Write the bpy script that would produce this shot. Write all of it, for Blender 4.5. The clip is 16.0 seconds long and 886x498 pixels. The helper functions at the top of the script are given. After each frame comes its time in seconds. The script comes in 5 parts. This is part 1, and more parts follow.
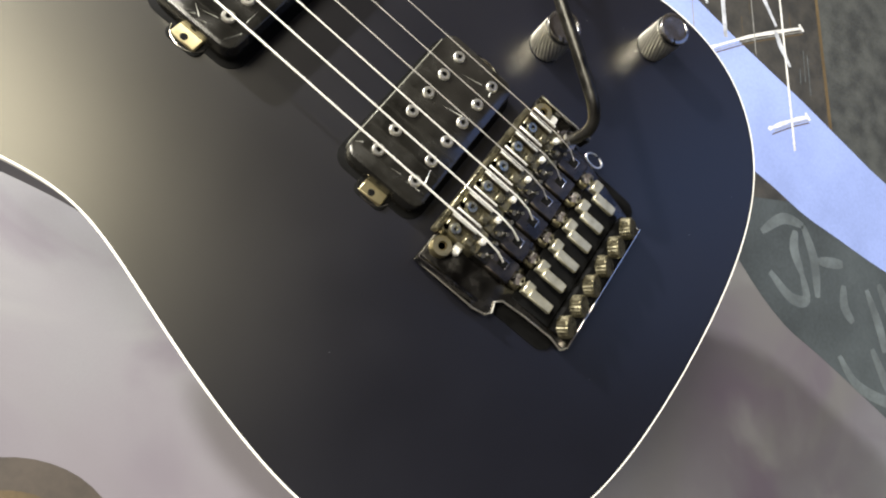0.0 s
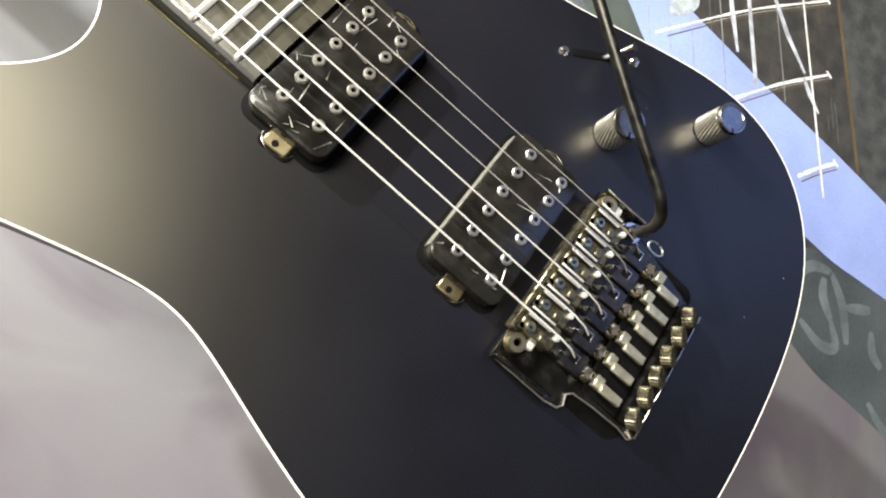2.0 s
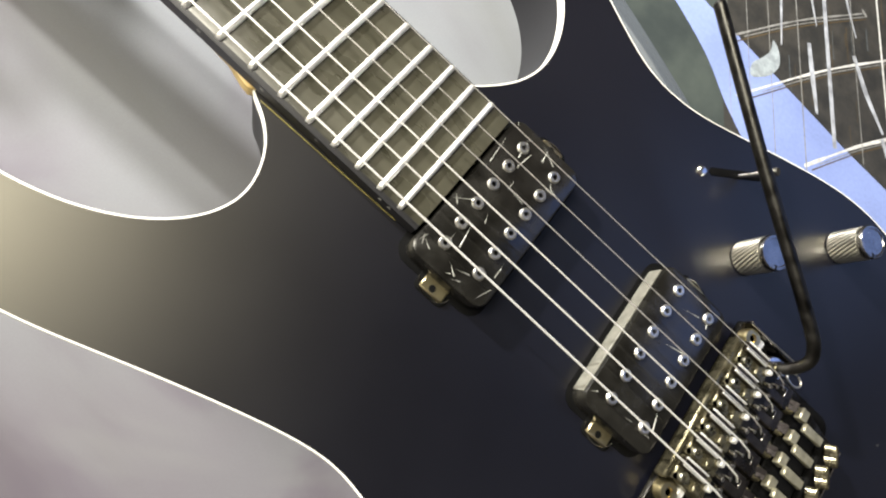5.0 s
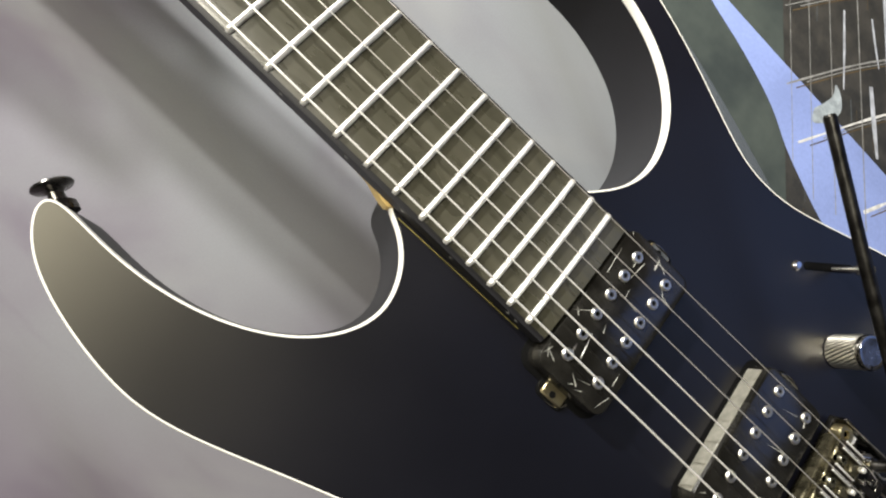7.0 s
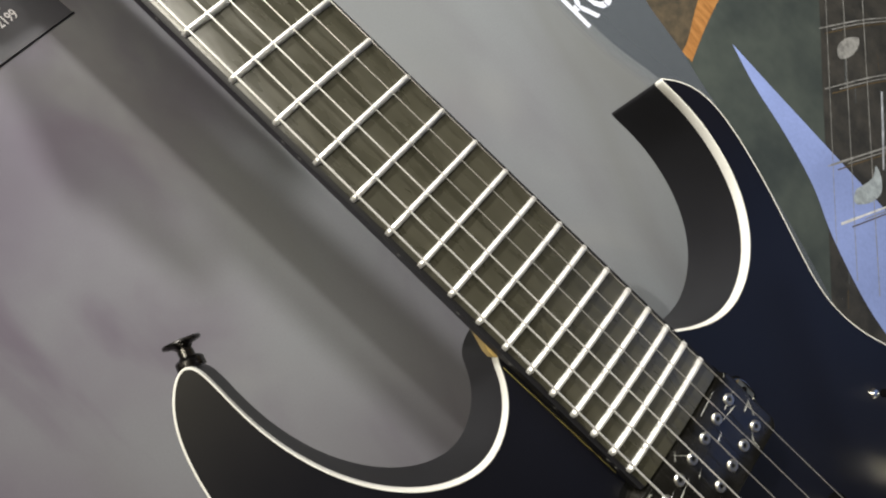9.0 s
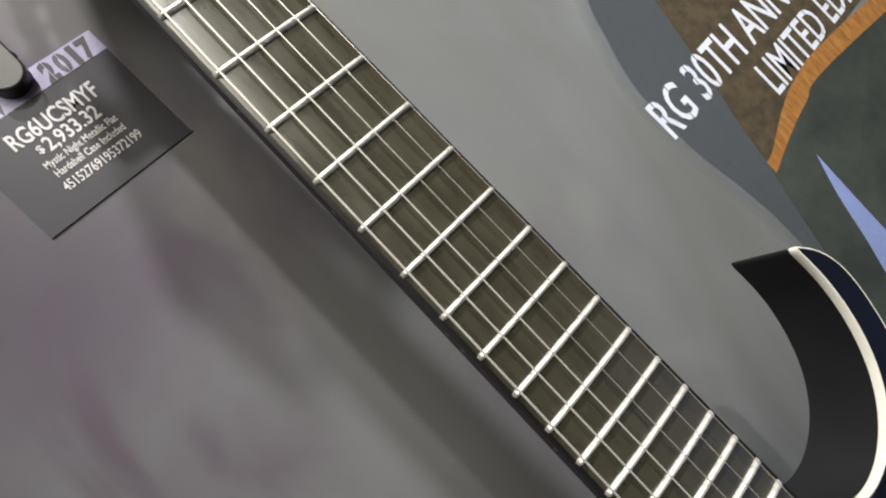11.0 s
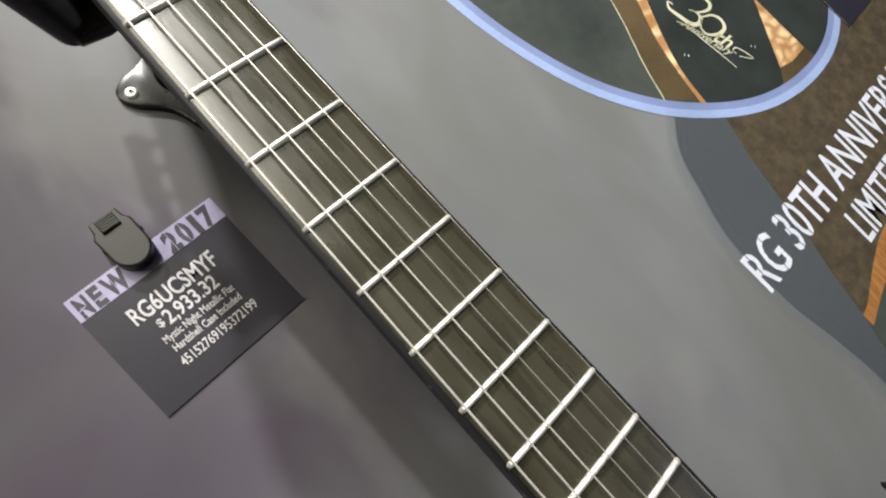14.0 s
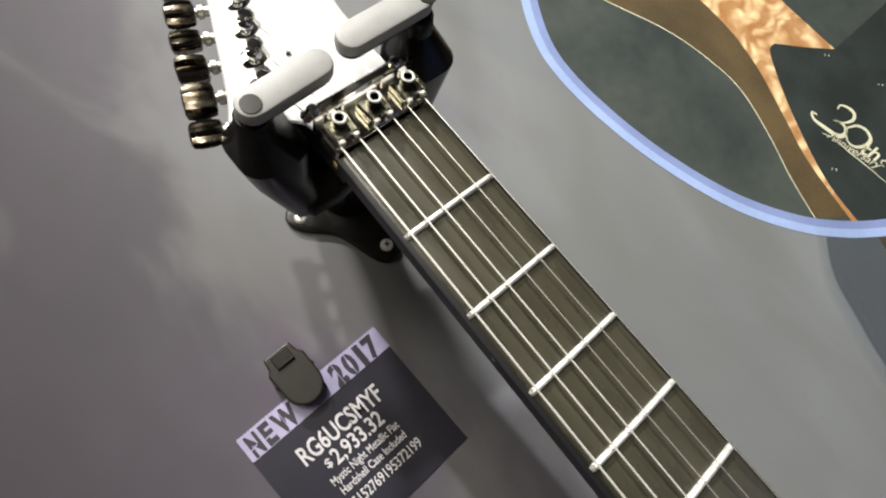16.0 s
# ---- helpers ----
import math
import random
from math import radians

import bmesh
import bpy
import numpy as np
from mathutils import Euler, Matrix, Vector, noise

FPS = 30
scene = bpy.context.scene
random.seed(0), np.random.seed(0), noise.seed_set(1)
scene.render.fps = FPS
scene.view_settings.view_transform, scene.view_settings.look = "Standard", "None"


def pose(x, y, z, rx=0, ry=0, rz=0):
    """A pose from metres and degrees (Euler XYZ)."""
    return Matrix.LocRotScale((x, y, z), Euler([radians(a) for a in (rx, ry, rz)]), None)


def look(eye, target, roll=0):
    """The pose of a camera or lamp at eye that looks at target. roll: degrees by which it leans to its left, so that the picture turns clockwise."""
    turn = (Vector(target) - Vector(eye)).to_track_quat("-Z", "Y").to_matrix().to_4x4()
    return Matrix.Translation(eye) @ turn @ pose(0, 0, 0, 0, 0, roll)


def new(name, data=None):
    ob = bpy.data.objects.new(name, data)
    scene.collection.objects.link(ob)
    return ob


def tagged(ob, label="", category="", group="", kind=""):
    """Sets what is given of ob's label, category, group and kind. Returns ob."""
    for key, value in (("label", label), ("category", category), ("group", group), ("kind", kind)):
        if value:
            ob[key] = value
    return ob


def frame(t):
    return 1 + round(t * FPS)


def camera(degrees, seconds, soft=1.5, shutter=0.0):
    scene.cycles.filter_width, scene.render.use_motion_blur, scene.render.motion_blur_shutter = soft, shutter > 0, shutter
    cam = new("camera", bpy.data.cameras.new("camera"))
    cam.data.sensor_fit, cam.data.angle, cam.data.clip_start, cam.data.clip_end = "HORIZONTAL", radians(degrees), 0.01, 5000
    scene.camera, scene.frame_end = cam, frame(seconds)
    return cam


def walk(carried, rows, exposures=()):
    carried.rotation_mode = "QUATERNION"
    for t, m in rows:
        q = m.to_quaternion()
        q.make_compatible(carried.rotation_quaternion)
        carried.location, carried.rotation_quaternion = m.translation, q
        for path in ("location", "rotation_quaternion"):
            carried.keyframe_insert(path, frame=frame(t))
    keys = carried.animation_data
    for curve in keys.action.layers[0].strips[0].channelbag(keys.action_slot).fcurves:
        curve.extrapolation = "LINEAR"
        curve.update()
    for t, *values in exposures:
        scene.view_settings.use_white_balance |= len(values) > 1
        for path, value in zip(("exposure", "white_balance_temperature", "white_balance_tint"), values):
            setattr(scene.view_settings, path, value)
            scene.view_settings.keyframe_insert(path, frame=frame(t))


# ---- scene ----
from mathutils import geometry

# World: x to the right along the display wall, y into the wall, z up.
# The guitar hangs upright; its nut is at x = 0, z = NUT, and the fret tops lie in the plane y = 0.
NUT = 1.70
cam = camera(76.0, 16.0, soft=2.1)
PATH = [
    (0.0, -0.1100, -0.1917, -0.6007, 76.86, 49.09, -29.70),
    (0.5, -0.1088, -0.1959, -0.5880, 77.72, 49.04, -29.84),
    (1.0, -0.1077, -0.1979, -0.5768, 78.26, 48.92, -29.66),
    (1.5, -0.1062, -0.1957, -0.5659, 77.72, 48.38, -29.41),
    (2.0, -0.1022, -0.1957, -0.5556, 77.66, 48.53, -29.16),
    (2.5, -0.0996, -0.1952, -0.5429, 78.12, 48.01, -28.84),
    (3.0, -0.0982, -0.1926, -0.5322, 78.77, 47.90, -28.15),
    (3.5, -0.0967, -0.1889, -0.5202, 79.08, 47.52, -27.56),
    (6.0, -0.0879, -0.1823, -0.4509, 78.62, 47.10, -26.74),
    (6.5, -0.0860, -0.1859, -0.4348, 78.90, 46.51, -25.49),
    (7.0, -0.0881, -0.1880, -0.4188, 79.20, 46.36, -25.01),
    (7.5, -0.0866, -0.1897, -0.4026, 79.91, 46.42, -24.58),
    (8.0, -0.0840, -0.1923, -0.3903, 80.43, 46.39, -24.58),
    (8.5, -0.0816, -0.1927, -0.3745, 81.43, 46.31, -24.27),
    (9.0, -0.0800, -0.1930, -0.3578, 82.10, 45.90, -24.06),
    (9.5, -0.0795, -0.1909, -0.3416, 82.91, 45.54, -23.48),
    (10.0, -0.0772, -0.1918, -0.3208, 84.57, 44.90, -22.49),
    (12.5, -0.0695, -0.1832, -0.2355, 90.50, 43.26, -19.70),
    (13.0, -0.0661, -0.1808, -0.2240, 91.48, 43.55, -18.86),
    (13.5, -0.0641, -0.1837, -0.2067, 91.61, 42.69, -19.76),
    (14.0, -0.0642, -0.1898, -0.1785, 93.18, 42.25, -19.41),
    (14.5, -0.0685, -0.1887, -0.1507, 93.97, 41.20, -19.05),
    (15.0, -0.0742, -0.1841, -0.1194, 95.05, 40.30, -18.51),
    (15.5, -0.0802, -0.1818, -0.0914, 96.63, 39.40, -17.28),
    (16.0, -0.0833, -0.1799, -0.0689, 98.30, 39.61, -15.89),
]
EXPOSURES = [(0.0, 1.16), (3.5, 1.09), (6.0, 0.64), (8.0, 0.08), (9.0, -0.27), (10.0, -0.50), (12.5, -0.70), (16.0, -0.69)]
walk(cam, [(t, pose(x, y, z + NUT, rx, ry, rz)) for t, x, y, z, rx, ry, rz in PATH], EXPOSURES)

# ---------------------------------------------------------------- light
world = bpy.data.worlds.new("hall_air")
scene.world = world
world.use_nodes = True
world.node_tree.nodes["Background"].inputs[0].default_value = (0.52, 0.52, 0.53, 1)
world.node_tree.nodes["Background"].inputs[1].default_value = 0.275


def area_lamp(name, eye, target, size, power, color, size_y=None):
    data = bpy.data.lights.new(name, "AREA")
    data.energy, data.color, data.size = power, color, size
    if size_y:
        data.shape, data.size_y = "RECTANGLE", size_y
    ob = new(name, data)
    ob.matrix_world = look(eye, target)
    return ob


# the booth's show lamps on the truss above the aisle
key = bpy.data.lights.new("key_lamp", "SPOT")
key.energy, key.color, key.shadow_soft_size, key.spot_size, key.spot_blend = 226, (1.0, 0.97, 0.93), 0.045, radians(54), 1.0
new("key_lamp", key).matrix_world = look((0.145, -0.80, NUT + 1.36), (0.23, 0.15, NUT - 0.30))
second = bpy.data.lights.new("second_lamp", "SPOT")
second.energy, second.color, second.shadow_soft_size, second.spot_size, second.spot_blend = 430, (1.0, 0.97, 0.92), 0.042, radians(21.5), 1.0
new("second_lamp", second).matrix_world = look((0.13, -2.3, NUT + 1.78), (0.30, 0.1, NUT + 0.03))
area_lamp("hall_lamp", (-0.72, -2.65, NUT + 1.36), (0, 0.1, NUT - 0.6), 1.9, 106, (1.0, 0.94, 0.79), 1.2)
area_lamp("blue_stage_lamp", (1.02, -1.15, NUT - 1.5), (0.05, 0.0, NUT - 0.72), 1.0, 1.7, (0.26, 0.42, 1.0))


# ---------------------------------------------------------------- materials
def mat(name, color, rough=0.5, metal=0.0, var=0.15, scale=30.0, bump=0.0, bscale=300.0, spec=0.5,
        stretch=(1, 1, 1), coat=0.0, second=None, rvar=0.0):
    """A surface with two scales of variation in colour, roughness and relief."""
    m = bpy.data.materials.new(name)
    m.use_nodes = True
    nt = m.node_tree
    bsdf = nt.nodes["Principled BSDF"]
    bsdf.inputs["Roughness"].default_value = rough
    bsdf.inputs["Metallic"].default_value = metal
    bsdf.inputs["Specular IOR Level"].default_value = spec
    bsdf.inputs["Coat Weight"].default_value = coat
    bsdf.inputs["Coat Roughness"].default_value = 0.08
    co = nt.nodes.new("ShaderNodeTexCoord")
    mp = nt.nodes.new("ShaderNodeMapping")
    mp.inputs["Scale"].default_value = stretch
    nt.links.new(co.outputs["Object"], mp.inputs["Vector"])
    big = nt.nodes.new("ShaderNodeTexNoise")
    big.inputs["Scale"].default_value, big.inputs["Detail"].default_value = scale, 5
    fine = nt.nodes.new("ShaderNodeTexNoise")
    fine.inputs["Scale"].default_value, fine.inputs["Detail"].default_value = bscale, 4
    for n in (big, fine):
        nt.links.new(mp.outputs["Vector"], n.inputs["Vector"])
    add = nt.nodes.new("ShaderNodeMath")
    add.operation = "MULTIPLY_ADD"
    nt.links.new(fine.outputs["Fac"], add.inputs[0])
    add.inputs[1].default_value = 0.35
    nt.links.new(big.outputs["Fac"], add.inputs[2])
    ramp = nt.nodes.new("ShaderNodeValToRGB")
    other = second or tuple(c * (1 - var) for c in color)
    light = tuple(min(1, c * (1 + var)) for c in color) if second is None else color
    ramp.color_ramp.elements[0].position, ramp.color_ramp.elements[1].position = 0.5, 0.86
    ramp.color_ramp.elements[0].color, ramp.color_ramp.elements[1].color = (*other, 1), (*light, 1)
    nt.links.new(add.outputs[0], ramp.inputs["Fac"])
    nt.links.new(ramp.outputs["Color"], bsdf.inputs["Base Color"])
    if rvar:
        rr = nt.nodes.new("ShaderNodeMapRange")
        rr.inputs["From Min"].default_value, rr.inputs["From Max"].default_value = 0.35, 0.65
        rr.inputs["To Min"].default_value, rr.inputs["To Max"].default_value = max(0.02, rough - rvar), rough + rvar
        nt.links.new(big.outputs["Fac"], rr.inputs["Value"])
        nt.links.new(rr.outputs["Result"], bsdf.inputs["Roughness"])
    if bump:
        bp = nt.nodes.new("ShaderNodeBump")
        bp.inputs["Strength"].default_value, bp.inputs["Distance"].default_value = 1.0, bump
        nt.links.new(fine.outputs["Fac"], bp.inputs["Height"])
        nt.links.new(bp.outputs["Normal"], bsdf.inputs["Normal"])
    return m


PAINT = mat("satin_midnight_paint", (0.0019, 0.0025, 0.0072), 0.366, 0.0, 0.2, 9, 0.000006, 3500, spec=0.74, rvar=0.03)
PAINT.node_tree.nodes["Principled BSDF"].inputs["Specular Tint"].default_value = (1.0, 0.95, 0.78, 1)
SIDE = mat("satin_black_side", (0.012, 0.012, 0.014), 0.45, 0.0, 0.2, 20, 0.00001, 3000, spec=0.4)
BINDING = mat("cream_white_binding", (0.86, 0.85, 0.78), 0.4, 0.0, 0.05, 40, spec=0.4)
# near-black that paints in the darkness of openings, sockets and recesses
CAVITY = mat("cavity_shade_black", (0.003, 0.003, 0.003), 0.7, 0.0, 0.3, 90, spec=0.08)
PICKUP = mat("glossy_black_pickup_cover", (0.010, 0.0095, 0.008), 0.21, 0.0, 0.4, 120, 0.00006, 90, spec=0.7, rvar=0.08)
EBONY = mat("dark_ebony", (0.066, 0.062, 0.042), 0.29, 0.0, 0.4, 60, 0.00004, 320, stretch=(1.9, 1, 0.5), spec=1.0, second=(0.046, 0.044, 0.030), rvar=0.06)
MAPLE = mat("pale_maple", (0.75, 0.55, 0.22), 0.4, 0.0, 0.2, 60, stretch=(4, 4, 0.4), second=(0.62, 0.44, 0.16))
NICKEL = mat("bright_nickel_fret", (0.95, 0.94, 0.9), 0.42, 0.55, 0.04, 200)
CHROME = mat("chrome", (0.72, 0.71, 0.69), 0.1, 1.0, 0.1, 150, 0.00001, 1200, rvar=0.05)
# opaque pale grey: the glint of clear film creases, as colour
FILM = mat("painted_crease_glint", (0.42, 0.42, 0.38), 0.3, 0.0, 0.2, 300, spec=0.8)
SMOKE = mat("smoked_chrome", (0.56, 0.53, 0.47), 0.16, 1.0, 0.25, 120, 0.00002, 700, rvar=0.06)
COSMO = mat("cosmo_black_metal", (0.11, 0.105, 0.098), 0.24, 1.0, 0.3, 150, 0.00002, 800, rvar=0.08)
STEEL = mat("brushed_steel", (0.82, 0.8, 0.72), 0.36, 1.0, 0.15, 200, 0.00002, 1500)
BRASSY = mat("warm_nickel", (0.62, 0.54, 0.32), 0.34, 1.0, 0.15, 200)
WOUND = mat("wound_string", (0.97, 0.95, 0.9), 0.4, 0.45, 0.04, 400)
PLAIN = mat("plain_string", (0.9, 0.88, 0.83), 0.36, 0.75, 0.05, 400)


WALL = mat("printed_grey_wall", (0.196, 0.213, 0.221), 0.62, 0.0, 0.2, 3.2, 0.00001, 700, spec=0.3, second=(0.163, 0.172, 0.183))


def add_cloud_and_shade(m, spots, tint):
    """Soft tinted patches with torn edges at the given places on the wall: printed clouds and painted-in shade."""
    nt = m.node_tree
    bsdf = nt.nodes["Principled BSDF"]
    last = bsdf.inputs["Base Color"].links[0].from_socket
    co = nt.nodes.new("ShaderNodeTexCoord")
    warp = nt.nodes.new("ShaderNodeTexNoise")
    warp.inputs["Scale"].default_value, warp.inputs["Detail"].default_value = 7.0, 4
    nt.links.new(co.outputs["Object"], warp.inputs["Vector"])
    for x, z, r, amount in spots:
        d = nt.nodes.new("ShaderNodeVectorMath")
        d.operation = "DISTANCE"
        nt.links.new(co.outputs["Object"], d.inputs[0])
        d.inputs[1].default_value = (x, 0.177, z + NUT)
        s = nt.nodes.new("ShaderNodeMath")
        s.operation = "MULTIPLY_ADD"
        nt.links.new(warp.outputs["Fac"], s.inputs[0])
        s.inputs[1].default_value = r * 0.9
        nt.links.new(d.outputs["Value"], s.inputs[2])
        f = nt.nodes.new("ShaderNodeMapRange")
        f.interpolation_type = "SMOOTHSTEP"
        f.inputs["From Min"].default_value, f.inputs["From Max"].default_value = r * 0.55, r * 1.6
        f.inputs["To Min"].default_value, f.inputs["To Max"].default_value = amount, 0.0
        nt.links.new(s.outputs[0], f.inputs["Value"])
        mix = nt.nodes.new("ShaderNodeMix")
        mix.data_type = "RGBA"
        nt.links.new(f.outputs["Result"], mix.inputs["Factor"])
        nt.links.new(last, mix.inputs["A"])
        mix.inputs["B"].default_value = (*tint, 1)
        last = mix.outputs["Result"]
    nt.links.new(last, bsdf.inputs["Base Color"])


add_cloud_and_shade(WALL, ((-0.5, -0.95, 0.62, 0.9), (-0.5, -0.5, 0.66, 0.9)), (0.150, 0.133, 0.158))
# purple print, darkened further for the shade around hanger and tag
add_cloud_and_shade(WALL, ((-0.34, -0.02, 0.42, 0.92), (-0.12, -0.10, 0.18, 0.6)), (0.094, 0.077, 0.114))
add_cloud_and_shade(WALL, ((0.10, -0.95, 0.22, 0.8), (0.22, -0.92, 0.26, 0.8)), (0.085, 0.072, 0.092))
# the wall's dimmer upper left, put into its colour
add_cloud_and_shade(WALL, ((-0.14, 0.24, 0.36, 0.95), (-0.25, 0.05, 0.3, 0.7)), (0.06, 0.054, 0.065))


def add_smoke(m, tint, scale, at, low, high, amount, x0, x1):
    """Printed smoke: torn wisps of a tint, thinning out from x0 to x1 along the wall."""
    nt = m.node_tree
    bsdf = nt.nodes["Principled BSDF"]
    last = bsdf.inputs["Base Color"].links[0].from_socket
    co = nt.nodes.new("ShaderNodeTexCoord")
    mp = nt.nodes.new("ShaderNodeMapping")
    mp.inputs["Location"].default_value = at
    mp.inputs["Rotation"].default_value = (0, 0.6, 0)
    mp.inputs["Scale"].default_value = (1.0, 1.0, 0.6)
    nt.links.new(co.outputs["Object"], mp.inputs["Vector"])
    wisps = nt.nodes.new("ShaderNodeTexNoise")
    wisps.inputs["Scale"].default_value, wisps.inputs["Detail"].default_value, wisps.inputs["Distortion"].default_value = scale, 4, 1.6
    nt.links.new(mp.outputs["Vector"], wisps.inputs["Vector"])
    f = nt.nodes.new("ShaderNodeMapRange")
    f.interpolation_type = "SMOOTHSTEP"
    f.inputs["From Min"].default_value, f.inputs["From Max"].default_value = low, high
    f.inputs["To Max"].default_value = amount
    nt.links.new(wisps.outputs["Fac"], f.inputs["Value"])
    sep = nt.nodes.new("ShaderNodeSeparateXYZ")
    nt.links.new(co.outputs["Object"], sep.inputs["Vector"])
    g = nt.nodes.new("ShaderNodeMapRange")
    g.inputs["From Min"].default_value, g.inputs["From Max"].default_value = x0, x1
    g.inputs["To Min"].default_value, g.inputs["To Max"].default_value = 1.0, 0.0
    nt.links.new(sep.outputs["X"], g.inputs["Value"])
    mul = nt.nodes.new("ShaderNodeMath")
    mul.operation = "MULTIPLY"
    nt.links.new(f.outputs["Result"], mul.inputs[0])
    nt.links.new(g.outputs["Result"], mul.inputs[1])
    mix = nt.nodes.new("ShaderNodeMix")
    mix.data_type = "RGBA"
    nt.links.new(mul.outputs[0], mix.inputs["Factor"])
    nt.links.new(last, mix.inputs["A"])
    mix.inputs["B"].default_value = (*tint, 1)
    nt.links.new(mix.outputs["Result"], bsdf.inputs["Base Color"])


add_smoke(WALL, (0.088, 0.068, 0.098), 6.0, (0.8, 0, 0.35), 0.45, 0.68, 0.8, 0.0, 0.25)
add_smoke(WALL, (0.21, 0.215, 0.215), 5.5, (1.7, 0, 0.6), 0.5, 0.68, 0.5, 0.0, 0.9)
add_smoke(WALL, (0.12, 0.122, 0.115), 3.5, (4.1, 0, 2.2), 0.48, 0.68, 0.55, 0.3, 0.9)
CARPET = mat("dark_carpet", (0.06, 0.06, 0.065), 0.9, 0.0, 0.3, 8, 0.002, 300)
HALL = mat("dim_hall_wall", (0.215, 0.193, 0.20), 0.8, 0.0, 0.3, 1.5)
RUBBER = mat("grey_rubber", (0.36, 0.36, 0.355), 0.5, 0.0, 0.1, 60, 0.00003, 1500)
HANGER = mat("black_hanger_plastic", (0.008, 0.0075, 0.007), 0.26, 0.0, 0.3, 60, 0.000006, 1200, spec=0.3)
# pale base colour carries the lamp glare on the headstock face
HEAD = mat("headstock_face_glare", (0.5, 0.5, 0.5), 0.34, 0.0, 0.1, 20, 0.00001, 3000, spec=1.0)
BUTTON = mat("dark_bronze_button_metal", (0.07, 0.058, 0.042), 0.24, 1.0, 0.3, 150, 0.00002, 800, rvar=0.08)
CARD = mat("dark_card", (0.020, 0.0195, 0.031), 0.5, 0.0, 0.12, 25, spec=0.35)
LILAC = mat("lilac_print", (0.40, 0.37, 0.56), 0.55, 0.0, 0.12, 30)
CARD_EDGE = mat("card_edge", (0.17, 0.16, 0.17), 0.6)
WHITE_INK = mat("white_ink", (0.62, 0.60, 0.63), 0.55, 0.0, 0.05, 60)
DARK_INK = mat("dark_ink", (0.03, 0.028, 0.04), 0.55)
CLIP = mat("olive_grey_clip", (0.014, 0.0138, 0.009), 0.44, 0.0, 0.2, 80, 0.00003, 900, spec=0.4)
# inks of the mural
INK_GREEN = mat("ink_dark_green", (0.058, 0.07, 0.062), 0.55, 0.0, 0.25, 13, spec=0.35, bscale=90, second=(0.03, 0.038, 0.037))
INK_NIGHT = mat("ink_night_green", (0.024, 0.031, 0.03), 0.55, 0.0, 0.25, 25, spec=0.3)
INK_TEAL = mat("ink_grey_teal", (0.046, 0.055, 0.06), 0.6, 0.0, 0.3, 14, spec=0.3)
INK_BLUE = mat("ink_periwinkle", (0.34, 0.45, 0.74), 0.55, 0.0, 0.12, 18, spec=0.35)
INK_BLUE_DEEP = mat("ink_periwinkle_deep", (0.225, 0.29, 0.53), 0.55, 0.0, 0.12, 18, spec=0.35)
for m in (INK_BLUE, INK_BLUE_DEEP):
    m.node_tree.nodes["Principled BSDF"].inputs["Alpha"].default_value = 0.86
INK_BROWN = mat("ink_speckled_brown", (0.092, 0.07, 0.042), 0.6, 0.0, 0.5, 110, bscale=420, second=(0.043, 0.036, 0.024))
INK_OLIVE = mat("ink_olive_brown", (0.080, 0.056, 0.025), 0.6, 0.0, 0.3, 20)
INK_WOOD = mat("ink_flamed_wood", (0.85, 0.6, 0.33), 0.5, 0.0, 0.3, 55, second=(0.4, 0.2, 0.065))


def add_quilt(m, pale, deep, scale):
    """Quilted figure of polished maple: soft pillows with glossy crests."""
    nt = m.node_tree
    bsdf = nt.nodes["Principled BSDF"]
    last = bsdf.inputs["Base Color"].links[0].from_socket
    co = nt.nodes.new("ShaderNodeTexCoord")
    warp = nt.nodes.new("ShaderNodeTexNoise")
    warp.inputs["Scale"].default_value, warp.inputs["Detail"].default_value = scale * 0.6, 2
    nt.links.new(co.outputs["Object"], warp.inputs["Vector"])
    mix = nt.nodes.new("ShaderNodeMix")
    mix.data_type = "RGBA"
    mix.blend_type = "LINEAR_LIGHT"
    mix.inputs["Factor"].default_value = 0.022
    nt.links.new(co.outputs["Object"], mix.inputs["A"])
    nt.links.new(warp.outputs["Color"], mix.inputs["B"])
    mp = nt.nodes.new("ShaderNodeMapping")
    mp.inputs["Rotation"].default_value = (0, 0.7, 0)
    mp.inputs["Scale"].default_value = (1.0, 1.0, 1.9)
    nt.links.new(mix.outputs["Result"], mp.inputs["Vector"])
    cells = nt.nodes.new("ShaderNodeTexVoronoi")
    cells.feature = "SMOOTH_F1"
    cells.inputs["Scale"].default_value, cells.inputs["Smoothness"].default_value = scale, 0.35
    nt.links.new(mp.outputs["Vector"], cells.inputs["Vector"])
    ramp = nt.nodes.new("ShaderNodeValToRGB")
    ramp.color_ramp.elements[0].position, ramp.color_ramp.elements[1].position = 0.12, 0.62
    ramp.color_ramp.elements[0].color, ramp.color_ramp.elements[1].color = (*pale, 1), (*deep, 1)
    nt.links.new(cells.outputs["Distance"], ramp.inputs["Fac"])
    out = nt.nodes.new("ShaderNodeMix")
    out.data_type = "RGBA"
    out.inputs["Factor"].default_value = 0.72
    nt.links.new(last, out.inputs["A"])
    nt.links.new(ramp.outputs["Color"], out.inputs["B"])
    nt.links.new(out.outputs["Result"], bsdf.inputs["Base Color"])


add_quilt(INK_WOOD, (0.95, 0.72, 0.42), (0.33, 0.15, 0.05), 48)
INK_UMBER = mat("ink_umber", (0.036, 0.027, 0.021), 0.6, 0.0, 0.3, 40)
INK_GLOW = mat("ink_amber_brown", (0.085, 0.055, 0.02), 0.6, 0.0, 0.4, 30)
